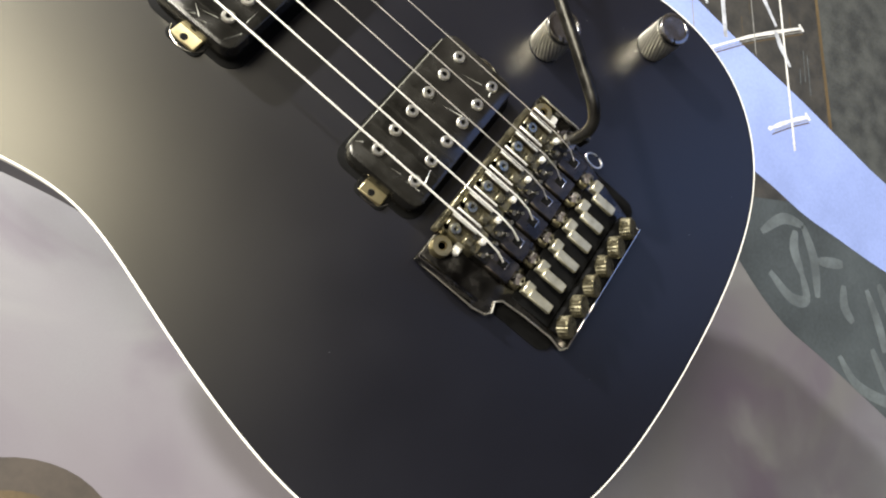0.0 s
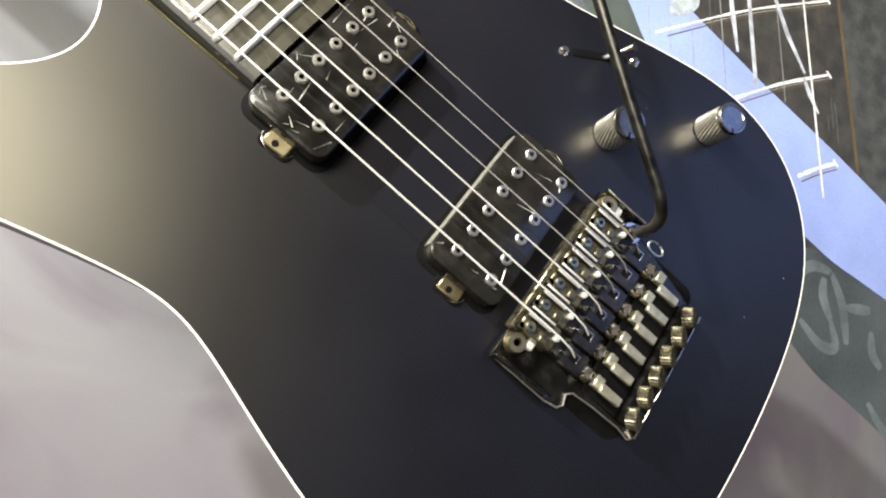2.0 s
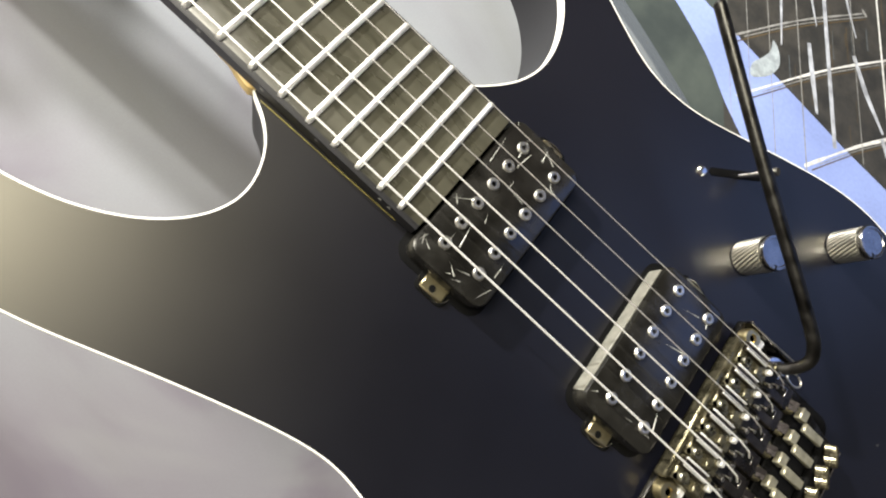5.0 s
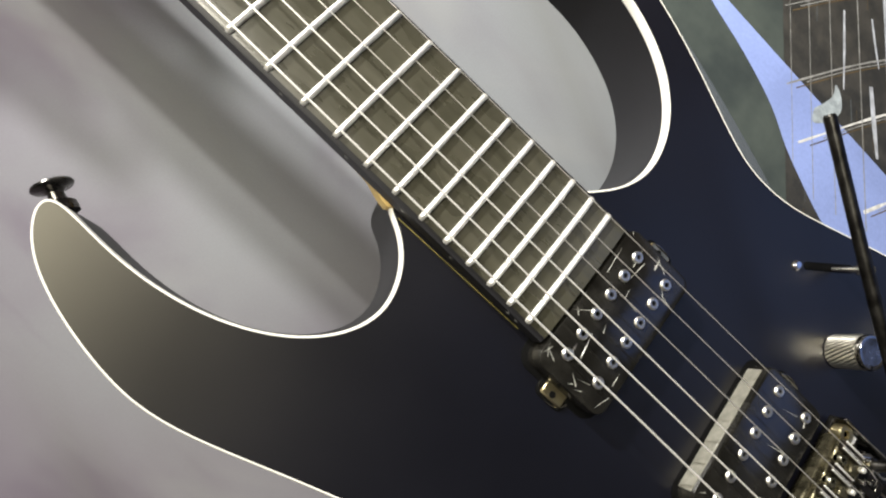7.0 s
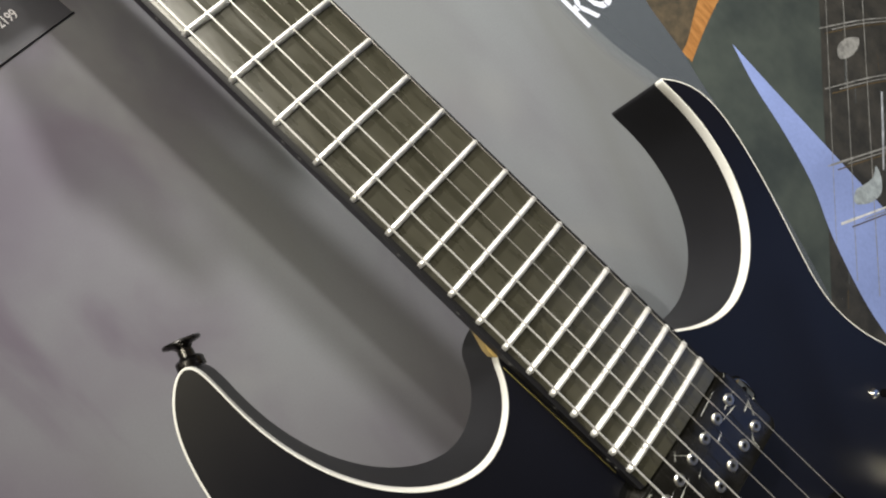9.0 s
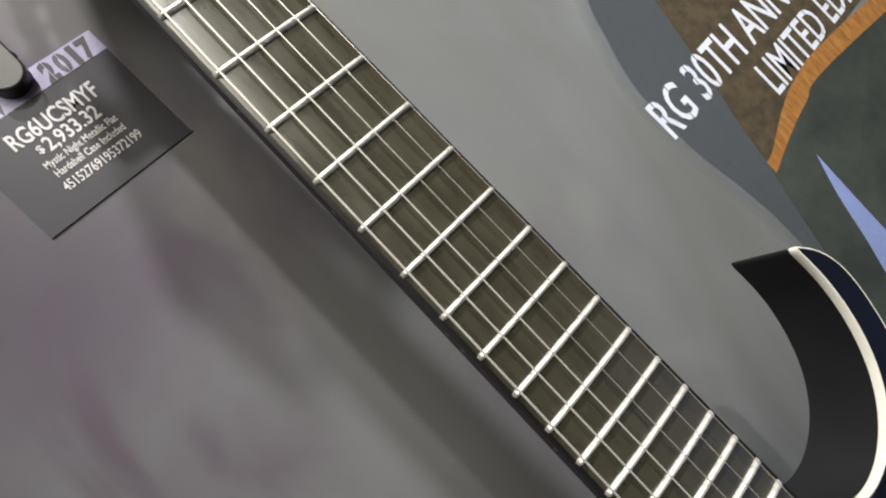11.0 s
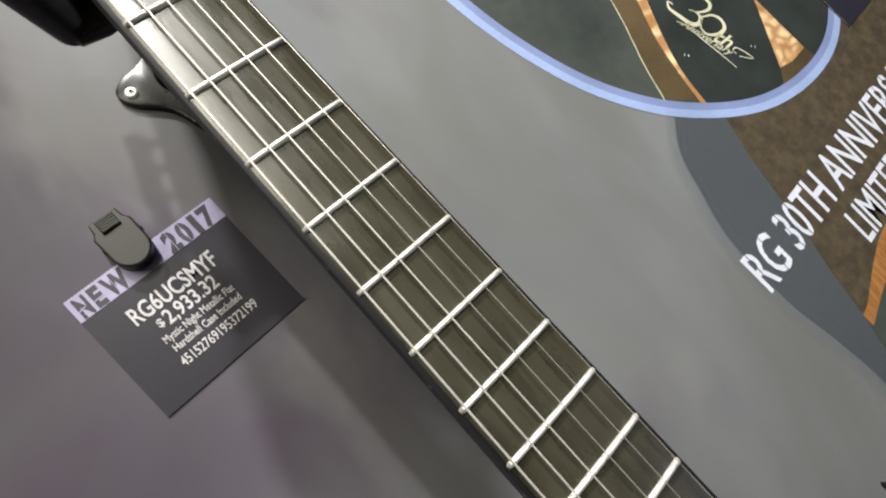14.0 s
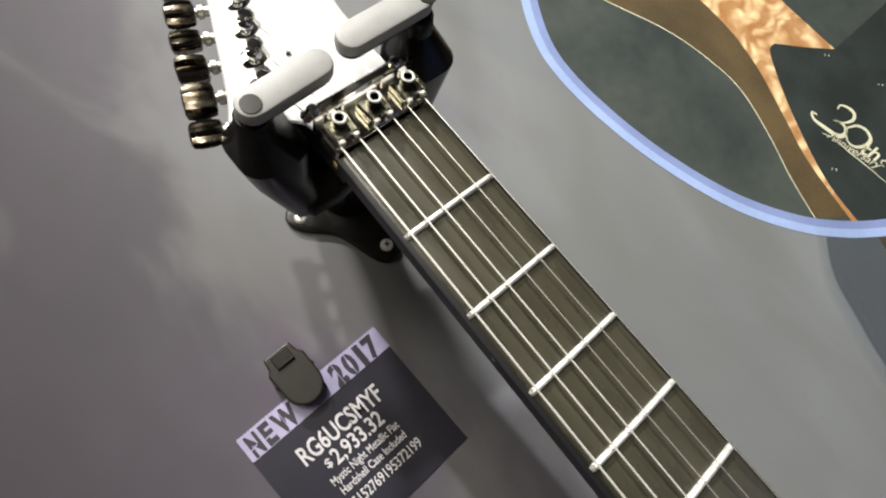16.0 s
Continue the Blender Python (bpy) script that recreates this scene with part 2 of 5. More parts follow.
INK_ORANGE = mat("ink_orange_wood", (0.42, 0.2, 0.06), 0.55, 0.0, 0.3, 90, stretch=(3, 1, 0.6), second=(0.24, 0.1, 0.025))
INK_BOARD = mat("ink_printed_ebony", (0.045, 0.042, 0.036), 0.55, 0.0, 0.5, 60, stretch=(1, 1, 1), second=(0.02, 0.02, 0.018))
INK_SPECK = mat("ink_speckled_black", (0.06, 0.064, 0.06), 0.6, 0.0, 0.8, 55, bscale=420, second=(0.026, 0.028, 0.027))
INK_PALE = mat("ink_pale_vine", (0.085, 0.1, 0.107), 0.6, 0.0, 0.3, 40)
INK_DIM = mat("ink_dim_silver", (0.22, 0.22, 0.21), 0.55, 0.0, 0.3, 150)
ARM = mat("black_arm_metal", (0.05, 0.048, 0.044), 0.36, 1.0, 0.3, 150, 0.00002, 800, rvar=0.08)
CAPMETAL = mat("dull_dark_cap_metal", (0.34, 0.33, 0.31), 0.2, 1.0, 0.3, 150, 0.00003, 700, rvar=0.1)
LOCK = mat("dark_brown_arm_metal", (0.11, 0.095, 0.078), 0.32, 1.0, 0.3, 150, 0.00002, 800, rvar=0.08)
SADDLE = mat("grey_green_saddle_metal", (0.165, 0.150, 0.098), 0.3, 0.85, 0.4, 220, 0.00004, 900, rvar=0.12)
TONGUE = mat("pale_tongue_metal", (0.38, 0.36, 0.265), 0.34, 0.7, 0.2, 250, 0.00002, 900)
CLAMP = mat("dark_greenish_clamp_metal", (0.4, 0.385, 0.29), 0.28, 1.0, 0.4, 200, 0.00004, 900, rvar=0.1)
# grey that paints caught light onto a black pickup side
LIT_SIDE = mat("painted_side_gleam", (0.2, 0.195, 0.165), 0.4, 0.0, 0.25, 200, 0.00002, 700)
INK_WHITE = mat("ink_cool_white", (0.68, 0.72, 0.84), 0.55, 0.0, 0.05, 60)
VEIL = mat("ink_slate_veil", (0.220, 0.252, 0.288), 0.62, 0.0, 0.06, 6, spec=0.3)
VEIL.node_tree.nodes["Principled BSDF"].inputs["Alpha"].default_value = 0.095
INK_SILVER = mat("ink_silver", (0.6, 0.6, 0.58), 0.55, 0.0, 0.2, 200)
INK_LEAF = mat("ink_pearl_leaf", (0.3, 0.34, 0.36), 0.5, 0.0, 0.3, 120)
INK_PEARL = mat("ink_pearl_vine", (0.36, 0.38, 0.42), 0.55, 0.0, 0.35, 90)
INK_CRESCENT = mat("ink_crescent_blue", (0.225, 0.29, 0.56), 0.55, 0.0, 0.14, 12, spec=0.35)
SEAM = mat("thin_glue_seam", (0.34, 0.29, 0.09), 0.45, 0.0, 0.3, 300)
INK_CREAM = mat("ink_cream", (0.62, 0.62, 0.45), 0.6)


# ---------------------------------------------------------------- mesh tools
def thing(name, label, category, at=(0, 0, NUT), group="", kind=""):
    ob = new(name)
    ob.location = at
    ob.empty_display_size = 0.02
    return tagged(ob, label, category, group, kind)


def part(name, bm, material, parent=None, label="", smooth=True, angle=38):
    me = bpy.data.meshes.new(name)
    bmesh.ops.recalc_face_normals(bm, faces=bm.faces)
    bm.to_mesh(me)
    bm.free()
    me.materials.append(material)
    if smooth:
        for p in me.polygons:
            p.use_smooth = True
        me.set_sharp_from_angle(angle=radians(angle))
    ob = new(name, me)
    if parent:
        ob.parent = parent
    return tagged(ob, label)


def spline(points, steps=6, closed=False):
    """Smooth curve through the corner points of a drawn outline (Catmull-Rom)."""
    pts = [Vector(p) for p in points]
    n, out = len(pts), []
    for i in range(n if closed else n - 1):
        if closed:
            a, b, c, d = pts[i - 1], pts[i], pts[(i + 1) % n], pts[(i + 2) % n]
        else:
            a, b, c, d = pts[max(i - 1, 0)], pts[i], pts[i + 1], pts[min(i + 2, n - 1)]
        for k in range(steps):
            u = k / steps
            out.append(0.5 * ((2 * b) + (c - a) * u + (2 * a - 5 * b + 4 * c - d) * u * u + (3 * b - a - 3 * c + d) * u ** 3))
    if not closed:
        out.append(pts[-1])
    return [tuple(p) for p in out]


def area2(points):
    return 0.5 * sum(points[i - 1][0] * points[i][1] - points[i][0] * points[i - 1][1] for i in range(len(points)))


def inset(points, d):
    """The closed outline moved inwards by d."""
    pts = [Vector(p) for p in points]
    if area2(points) < 0:
        d = -d
    out = []
    for i, p in enumerate(pts):
        t = pts[(i + 1) % len(pts)] - pts[i - 1]
        t.normalize()
        out.append(tuple(p + Vector((-t.y, t.x)) * d))
    return out


def fill(bm, outline, y):
    """Closes a winding outline with triangles."""
    co, _, faces, *_ = geometry.delaunay_2d_cdt([Vector(p) for p in outline], [], [list(range(len(outline)))], 1, 1e-6)
    vs = [bm.verts.new((p.x, y, p.y)) for p in co]
    for f in faces:
        bm.faces.new([vs[i] for i in f])


def loft(rings, cap_front=True, cap_back=True):
    """A solid through closed rings of (x, z) outlines, each with its y."""
    bm = bmesh.new()
    vs = [[bm.verts.new((x, y, z)) for x, z in ring] for ring, y in rings]
    n = len(vs[0])
    for a, b in zip(vs, vs[1:]):
        for i in range(n):
            bm.faces.new((a[i - 1], a[i], b[i], b[i - 1]))
    if cap_front:
        bm.faces.new(vs[0])
    if cap_back:
        bm.faces.new(list(reversed(vs[-1])))
    return bm


def plate(outline, y0, y1, edge=0.0004):
    """A plate with softened front edges, from y0 (front) to y1 (back)."""
    e = min(edge, (y1 - y0) * 0.45)
    return loft([(inset(outline, e), y0), (inset(outline, e * 0.3), y0 + e * 0.3), (outline, y0 + e), (outline, y1)])


def round_rect(cx, cz, w, h, r, turn=0.0, n=5):
    out = []
    for sx, sz, a0 in ((1, 1, 0), (-1, 1, 90), (-1, -1, 180), (1, -1, 270)):
        for k in range(n + 1):
            a = radians(a0 + 90 * k / n)
            out.append((sx * (w / 2 - r) + r * math.cos(a), sz * (h / 2 - r) + r * math.sin(a)))
    c, s = math.cos(turn), math.sin(turn)
    return [(cx + x * c - z * s, cz + x * s + z * c) for x, z in out]


def box(bm, cx, cy, cz, sx, sy, sz, bevel=0.0004, turn=0.0):
    """Adds a block with bevelled edges; turn is about the y axis."""
    x, y, z, b = sx / 2, sy / 2, sz / 2, min(bevel, sx / 3, sy / 3, sz / 3)
    vs = []
    for ix in (-1, 1):
        for iy in (-1, 1):
            for iz in (-1, 1):
                vs += [(ix * (x - b), iy * (y - b), iz * z), (ix * (x - b), iy * y, iz * (z - b)), (ix * x, iy * (y - b), iz * (z - b))]
    c, s = math.cos(turn), math.sin(turn)
    made = [bm.verts.new((cx + vx * c + vz * s, cy + vy, cz - vx * s + vz * c)) for vx, vy, vz in vs]
    hull = bmesh.ops.convex_hull(bm, input=made)
    return hull


def turned(bm, profile, base, axis, n=20):
    """Adds a turned solid: profile is (radius, height) along the axis from base."""
    base, axis = Vector(base), Vector(axis).normalized()
    side = axis.orthogonal().normalized()
    other = axis.cross(side)
    rings = []
    for r, h in profile:
        if r < 1e-6:
            rings.append([bm.verts.new(base + axis * h)])
        else:
            rings.append([bm.verts.new(base + axis * h + (side * math.cos(2 * math.pi * k / n) + other * math.sin(2 * math.pi * k / n)) * r) for k in range(n)])
    for a, b in zip(rings, rings[1:]):
        for k in range(n):
            if len(a) == 1 and len(b) == 1:
                continue
            if len(a) == 1:
                bm.faces.new((a[0], b[k], b[k - 1]))
            elif len(b) == 1:
                bm.faces.new((a[k - 1], a[k], b[0]))
            else:
                bm.faces.new((a[k - 1], a[k], b[k], b[k - 1]))
    if len(rings[0]) > 1:
        bm.faces.new(rings[0])
    if len(rings[-1]) > 1:
        bm.faces.new(list(reversed(rings[-1])))


def tube(bm, points, radius, n=10, radii=None):
    """Adds a round bar along points."""
    pts = [Vector(p) for p in points]
    rings, side = [], None
    for i, p in enumerate(pts):
        t = (pts[min(i + 1, len(pts) - 1)] - pts[max(i - 1, 0)]).normalized()
        side = t.orthogonal().normalized() if side is None else (side - t * side.dot(t)).normalized()
        other = t.cross(side)
        r = radii[i] if radii else radius
        rings.append([bm.verts.new(p + (side * math.cos(2 * math.pi * k / n) + other * math.sin(2 * math.pi * k / n)) * r) for k in range(n)])
    for a, b in zip(rings, rings[1:]):
        for k in range(n):
            bm.faces.new((a[k - 1], a[k], b[k], b[k - 1]))
    bm.faces.new(rings[0])
    bm.faces.new(list(reversed(rings[-1])))


def spline3(points, steps=6):
    flat = [Vector(p) for p in points]
    out = []
    for i in range(len(flat) - 1):
        a, b, c, d = flat[max(i - 1, 0)], flat[i], flat[i + 1], flat[min(i + 2, len(flat) - 1)]
        for k in range(steps):
            u = k / steps
            out.append(0.5 * ((2 * b) + (c - a) * u + (2 * a - 5 * b + 4 * c - d) * u * u + (3 * b - a - 3 * c + d) * u ** 3))
    return out + [flat[-1]]


def cut_stencil(me, signs):
    """Cuts the upright gaps of stencil letters into the round ones."""
    bm = bmesh.new()
    bm.from_mesh(me)
    left, spans = set(bm.verts), []
    while left:
        todo, seen = [left.pop()], []
        while todo:
            v = todo.pop()
            seen.append(v.co.x)
            for e in v.link_edges:
                o = e.other_vert(v)
                if o in left:
                    left.discard(o)
                    todo.append(o)
        spans.append((min(seen), max(seen)))
    spans.sort()
    if len(spans) == len(signs):
        for s, (a, b) in zip(signs, spans):
            if s not in "RG30DS2W":
                continue
            mid, w = a + (b - a) * (0.40 if s in "RW" else 0.52), 0.015
            for cut in (mid - w, mid + w):
                bmesh.ops.bisect_plane(bm, geom=bm.verts[:] + bm.edges[:] + bm.faces[:], plane_co=(cut, 0, 0), plane_no=(1, 0, 0))
            gone = [f for f in bm.faces if mid - w < f.calc_center_median().x < mid + w]
            bmesh.ops.delete(bm, geom=gone, context="FACES")
    bm.to_mesh(me)
    bm.free()


def letter_groups(me):
    """The faces of flat words, letter by letter: islands that overlap along x belong together."""
    owner = list(range(len(me.vertices)))

    def root(i):
        while owner[i] != i:
            i = owner[i]
        return i

    for e in me.edges:
        a, b = root(e.vertices[0]), root(e.vertices[1])
        owner[max(a, b)] = min(a, b)
    islands = {}
    for p in me.polygons:
        islands.setdefault(root(p.vertices[0]), []).append(p)
    spans = []
    for faces in islands.values():
        xs = [me.vertices[i].co.x for p in faces for i in p.vertices]
        spans.append([min(xs), max(xs), faces])
    spans.sort(key=lambda g: g[0])
    out = []
    for a, b, faces in spans:
        if out and a < out[-1][1] - 0.3 * min(b - a, out[-1][1] - out[-1][0]):
            out[-1][1] = max(b, out[-1][1])
            out[-1][2] += faces
        elif out and a < out[-1][1] + 0.034 and min(b - a, out[-1][1] - out[-1][0]) < 0.3:
            out[-1][1] = max(b, out[-1][1])
            out[-1][2] += faces
        else:
            out.append([a, b, list(faces)])
    return [faces for _, _, faces in out]


def lettering(name, text, x, z, y, height, material, parent, width=None, turn=0.0, shear=0.0, bold=0.0, label="", stencil=False, split=False):
    """Flat printed words in the built-in font, with the lower left corner at x, z."""
    cu = bpy.data.curves.new(name, "FONT")
    cu.body, cu.size, cu.shear, cu.offset, cu.extrude = text, 1.0, shear, bold, 0.0
    cu.resolution_u = 3
    tmp = new(name, cu)
    me = bpy.data.meshes.new_from_object(tmp.evaluated_get(bpy.context.evaluated_depsgraph_get()))
    bpy.data.objects.remove(tmp)
    bpy.data.curves.remove(cu)
    if stencil:
        cut_stencil(me, text.replace(" ", ""))
    xs = [v.co.x for v in me.vertices]
    ys = [v.co.y for v in me.vertices]
    k = height / 0.7
    kx = width / (max(xs) - min(xs)) if width else k
    x0 = min(xs)
    c, s = math.cos(turn), math.sin(turn)
    groups = letter_groups(me) if split else []
    for v in me.vertices:
        a, b = (v.co.x - x0) * kx, v.co.y * k
        v.co = (x + a * c - b * s, y, z + a * s + b * c)
    me.materials.clear()
    me.materials.append(material)
    for faces in groups:
        used = sorted({i for p in faces for i in p.vertices})
        at = {i: n for n, i in enumerate(used)}
        one = bpy.data.meshes.new("letter")
        one.from_pydata([me.vertices[i].co[:] for i in used], [], [[at[i] for i in p.vertices] for p in faces])
        one.materials.append(material)
        ob = new("letter", one)
        ob.parent = parent
        tagged(ob, label)
    if groups:
        return ob
    ob = new(name, me)
    ob.parent = parent
    return tagged(ob, label)


def sheet(name, outline, y, material, parent, label=""):
    """A flat printed shape, facing the room."""
    bm = bmesh.new()
    vs = [bm.verts.new((x, y, z)) for x, z in outline]
    f = bm.faces.new(vs)
    f.normal_update()
    if f.normal.y > 0:
        f.normal_flip()
    bmesh.ops.triangulate(bm, faces=[f])
    return part(name, bm, material, parent, label, smooth=False)


def stroke(name, points, widths, y, material, parent, label=""):
    """A printed line of varying width."""
    pts = [Vector(p) for p in points]
    a, b = [], []
    for i, p in enumerate(pts):
        t = (pts[min(i + 1, len(pts) - 1)] - pts[max(i - 1, 0)]).normalized()
        w = widths[i] if hasattr(widths, "__len__") else widths
        n = Vector((-t.y, t.x)) * (w / 2)
        a.append(tuple(p + n))
        b.append(tuple(p - n))
    bm = bmesh.new()
    va = [bm.verts.new((x, y, z)) for x, z in a]
    vb = [bm.verts.new((x, y, z)) for x, z in b]
    for i in range(len(va) - 1):
        bm.faces.new((va[i], va[i + 1], vb[i + 1], vb[i]))
    return part(name, bm, material, parent, label, smooth=False)


# ---------------------------------------------------------------- structure
WALL_Y = 0.177


def block(name, lo, hi, material, label, category="wall"):
    bm = bmesh.new()
    box(bm, *[(a + b) / 2 for a, b in zip(lo, hi)], *[b - a for a, b in zip(lo, hi)], bevel=0.002)
    return tagged(part(name, bm, material, None, label, smooth=False), "", category, "", "structure")


block("wall_display", (-2.6, WALL_Y, 0), (2.6, WALL_Y + 0.1, 4.8), WALL, "grey display wall with cloudy print and painted-in shade")
block("floor", (-2.6, -4.6, -0.1), (2.6, WALL_Y + 0.1, 0), CARPET, "dark carpet floor of the hall", "floor")
block("wall_left", (-2.7, -4.6, 0), (-2.6, WALL_Y + 0.1, 4.8), HALL, "plain dim side wall")
block("wall_right", (2.6, -4.6, 0), (2.7, WALL_Y + 0.1, 4.8), HALL, "plain dim side wall")
block("wall_back", (-2.7, -4.7, 0), (2.7, -4.6, 4.8), HALL, "plain dim wall behind the aisle")
block("ceiling", (-2.7, -4.7, 4.8), (2.7, WALL_Y + 0.1, 4.9), HALL, "plain dim ceiling", "ceiling")

# ---------------------------------------------------------------- mural on the wall
mural = thing("wall_mural", "printed mural of enlarged guitars with blue arcs and lettering", "mural", kind="structure")


def ink(k):
    return WALL_Y - 0.00006 * k


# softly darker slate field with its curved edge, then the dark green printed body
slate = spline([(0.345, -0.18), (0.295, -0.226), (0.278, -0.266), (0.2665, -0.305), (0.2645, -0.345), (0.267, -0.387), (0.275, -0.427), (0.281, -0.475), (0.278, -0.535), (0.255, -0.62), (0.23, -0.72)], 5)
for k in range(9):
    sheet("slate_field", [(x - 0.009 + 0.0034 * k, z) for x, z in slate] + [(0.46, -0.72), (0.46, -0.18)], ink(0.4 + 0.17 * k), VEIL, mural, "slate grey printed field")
green = spline([(0.325, -0.42), (0.313, -0.455), (0.296, -0.53), (0.27, -0.62), (0.235, -0.72), (0.2, -0.83), (0.172, -0.92), (0.171, -1.0), (0.17, -1.15)], 5)
sheet("green_field", green + [(0.42, -1.15), (0.72, -1.0), (0.9, -0.42)], ink(2), INK_GREEN, mural, "dark green printed guitar body")
teal = spline([(0.205, -0.815), (0.172, -0.92), (0.171, -1.0), (0.17, -1.2)], 5)
sheet("teal_field", teal + [(0.33, -1.2), (0.30, -0.815)], ink(3), INK_TEAL, mural, "grey teal field with pale vines")
# speckled black body to the right of the printed board
sheet("speckled_field", [(0.42, -1.15), (0.30, -0.905), (0.62, -0.70), (0.95, -0.55), (1.0, -1.15)], ink(3), INK_SPECK, mural, "speckled black printed field")
# printed fingerboard running diagonally
U = Vector((0.81, 0.586))
N = Vector((0.586, -0.81))


def on_board(u, n):
    p = U * u + N * n
    return (p.x, p.y)


sheet("printed_fingerboard", [on_board(-0.30, 0.692), on_board(0.34, 0.692), on_board(0.34, 0.938), on_board(-0.30, 0.938)], ink(4), INK_BOARD, mural, "dark printed fingerboard")
stroke("board_edge", [on_board(-0.3, 0.94), on_board(0.34, 0.94)], 0.004, ink(5), INK_OLIVE, mural)
# blue crescent
left_edge = spline([(0.366, -0.464), (0.352, -0.502), (0.339, -0.554), (0.322, -0.602), (0.298, -0.645), (0.272, -0.715), (0.264, -0.79), (0.270, -0.86), (0.272, -0.905), (0.279, -0.945), (0.287, -0.99), (0.30, -1.05)], 5)
sheet("blue_crescent", left_edge + [(0.378, -1.05), (0.3715, -0.95), (0.3705, -0.85), (0.366, -0.755), (0.3655, -0.62), (0.3655, -0.52)], ink(6), INK_CRESCENT, mural, "periwinkle blue crescent")
# frets, strings and vine of the printed guitar, over the blue
for x, z, w, thick, m in ((0.459, -0.520, 0.12, 0.002, INK_DIM), (0.412, -0.559, 0.14, 0.0025, INK_DIM), (0.351, -0.603, 0.19, 0.003, INK_DIM), (0.316, -0.643, 0.235, 0.0045, INK_SILVER), (0.317, -0.733, 0.145, 0.0052, INK_SILVER), (0.315, -0.833, 0.055, 0.006, INK_SILVER)):
    a = Vector((x, z))
    f = Vector((0.84, -0.54))
    bow = Vector((0.3, 0.5)) * 0.012
    pts = spline([tuple(a), tuple(a + f * w * 0.5 + bow * w * 3), tuple(a + f * w)], 6)
    wear = random.Random(int(w * 1000))
    stroke("printed_fret", pts, [thick * wear.uniform(0.35, 0.75) for _ in pts], ink(7), m, mural)
    stroke("printed_fret_edge", [(p[0] - 0.0022, p[1] - 0.0028) for p in pts[2:]], 0.0009, ink(7), INK_DIM, mural)
    stroke("printed_fret_shade", [(p[0] - 0.004, p[1] - 0.0045) for p in pts[1:]], 0.0012, ink(7), INK_OLIVE, mural)
    end = Vector(pts[-1])
    stroke("printed_fret_end", [tuple(end + Vector((-0.001, -0.004))), tuple(end + Vector((0.0015, 0.004)))], 0.003, ink(7.2), m, mural)
for n, u0, u1, w in ((0.700, -0.14, 0.3, 0.0009), (0.722, -0.17, 0.3, 0.001), (0.747, -0.18, 0.3, 0.0012), (0.782, -0.19, 0.3, 0.0016), (0.818, -0.15, 0.3, 0.0062), (0.853, -0.16, 0.3, 0.0013), (0.890, -0.25, 0.3, 0.0032)):
    stroke("printed_string", [on_board(u0, n), on_board(u1, n)], w * 0.78, ink(8), INK_SILVER if n > 0.86 else INK_PEARL if 0.81 < n < 0.83 else INK_DIM, mural)
rnd = random.Random(4)
for n, u0, u1, lean in ((0.800, 0.02, -0.03, 0.006), (0.795, -0.05, -0.12, 0.004), (0.845, 0.03, -0.03, 0.012), (0.852, -0.05, -0.125, 0.03), (0.88, -0.13, -0.165, 0.015), (0.765, 0.02, -0.06, -0.004), (0.83, 0.11, 0.05, 0.01), (0.86, 0.14, 0.07, 0.012)):
    q = 1.0 if u0 < 0 else 0.5
    stroke("printed_vine", [on_board(u0, n), on_board((u0 + u1) / 2, n + lean * 0.4), on_board(u1, n + lean)], [0.0045 * q, 0.006 * q, 0.003 * q], ink(7.5), INK_PEARL, mural)
for k in range(60):
    u, n = rnd.uniform(-0.2, 0.25), rnd.uniform(0.70, 0.93)
    ln = rnd.uniform(0.01, 0.05)
    stroke("printed_grain", [on_board(u, n), on_board(u + ln, n + rnd.uniform(-0.001, 0.001))], rnd.uniform(0.0004, 0.001), ink(4.5), INK_PALE if k % 3 == 0 else INK_OLIVE, mural)
leaf = spline([(0.338, -0.642), (0.352, -0.635), (0.368, -0.641), (0.385, -0.645), (0.400, -0.641), (0.393, -0.655), (0.378, -0.664), (0.36, -0.661), (0.346, -0.652)], 4, True)
leaf = [(0.369 + (x - 0.369) * 0.8, -0.65 + (z + 0.65) * 0.8) for x, z in leaf]
sheet("printed_leaf", leaf, ink(9), INK_LEAF, mural, "pearl leaf inlay")
leaf2 = spline([(0.452, -0.553), (0.462, -0.545), (0.478, -0.548), (0.490, -0.558), (0.478, -0.563), (0.463, -0.561)], 4, True)
sheet("printed_leaf", leaf2, ink(9), INK_DIM, mural, "pearl leaf inlay")
# pale vines on the teal field
for pts in ([(0.225, -0.875), (0.252, -0.888), (0.262, -0.91)], [(0.262, -0.91), (0.243, -0.935), (0.215, -0.955)], [(0.252, -0.905), (0.236, -0.912), (0.222, -0.93)],
            [(0.222, -0.93), (0.205, -0.945), (0.195, -0.93), (0.2, -0.90)], [(0.245, -0.975), (0.228, -0.985), (0.222, -1.0)], [(0.26, -1.0), (0.238, -1.03), (0.222, -1.045)],
            [(0.275, -1.01), (0.255, -1.04)], [(0.215, -1.03), (0.197, -1.06), (0.185, -1.085)], [(0.185, -1.0), (0.175, -1.03), (0.185, -1.07), (0.2, -1.09)], [(0.245, -0.94), (0.262, -0.965)]):
    c = spline(pts, 5)
    stroke("pale_vine", c, [0.0045 + 0.006 * math.sin(math.pi * (i + 0.4) / len(c)) for i in range(len(c))], ink(5), INK_PALE, mural)
# speckled brown panel with orange wood rim and white lettering
brown = [(0.36, -0.235), (0.3475, -0.2796), (0.342, -0.3116), (0.336, -0.35), (0.3255, -0.392), (0.3185, -0.437)]
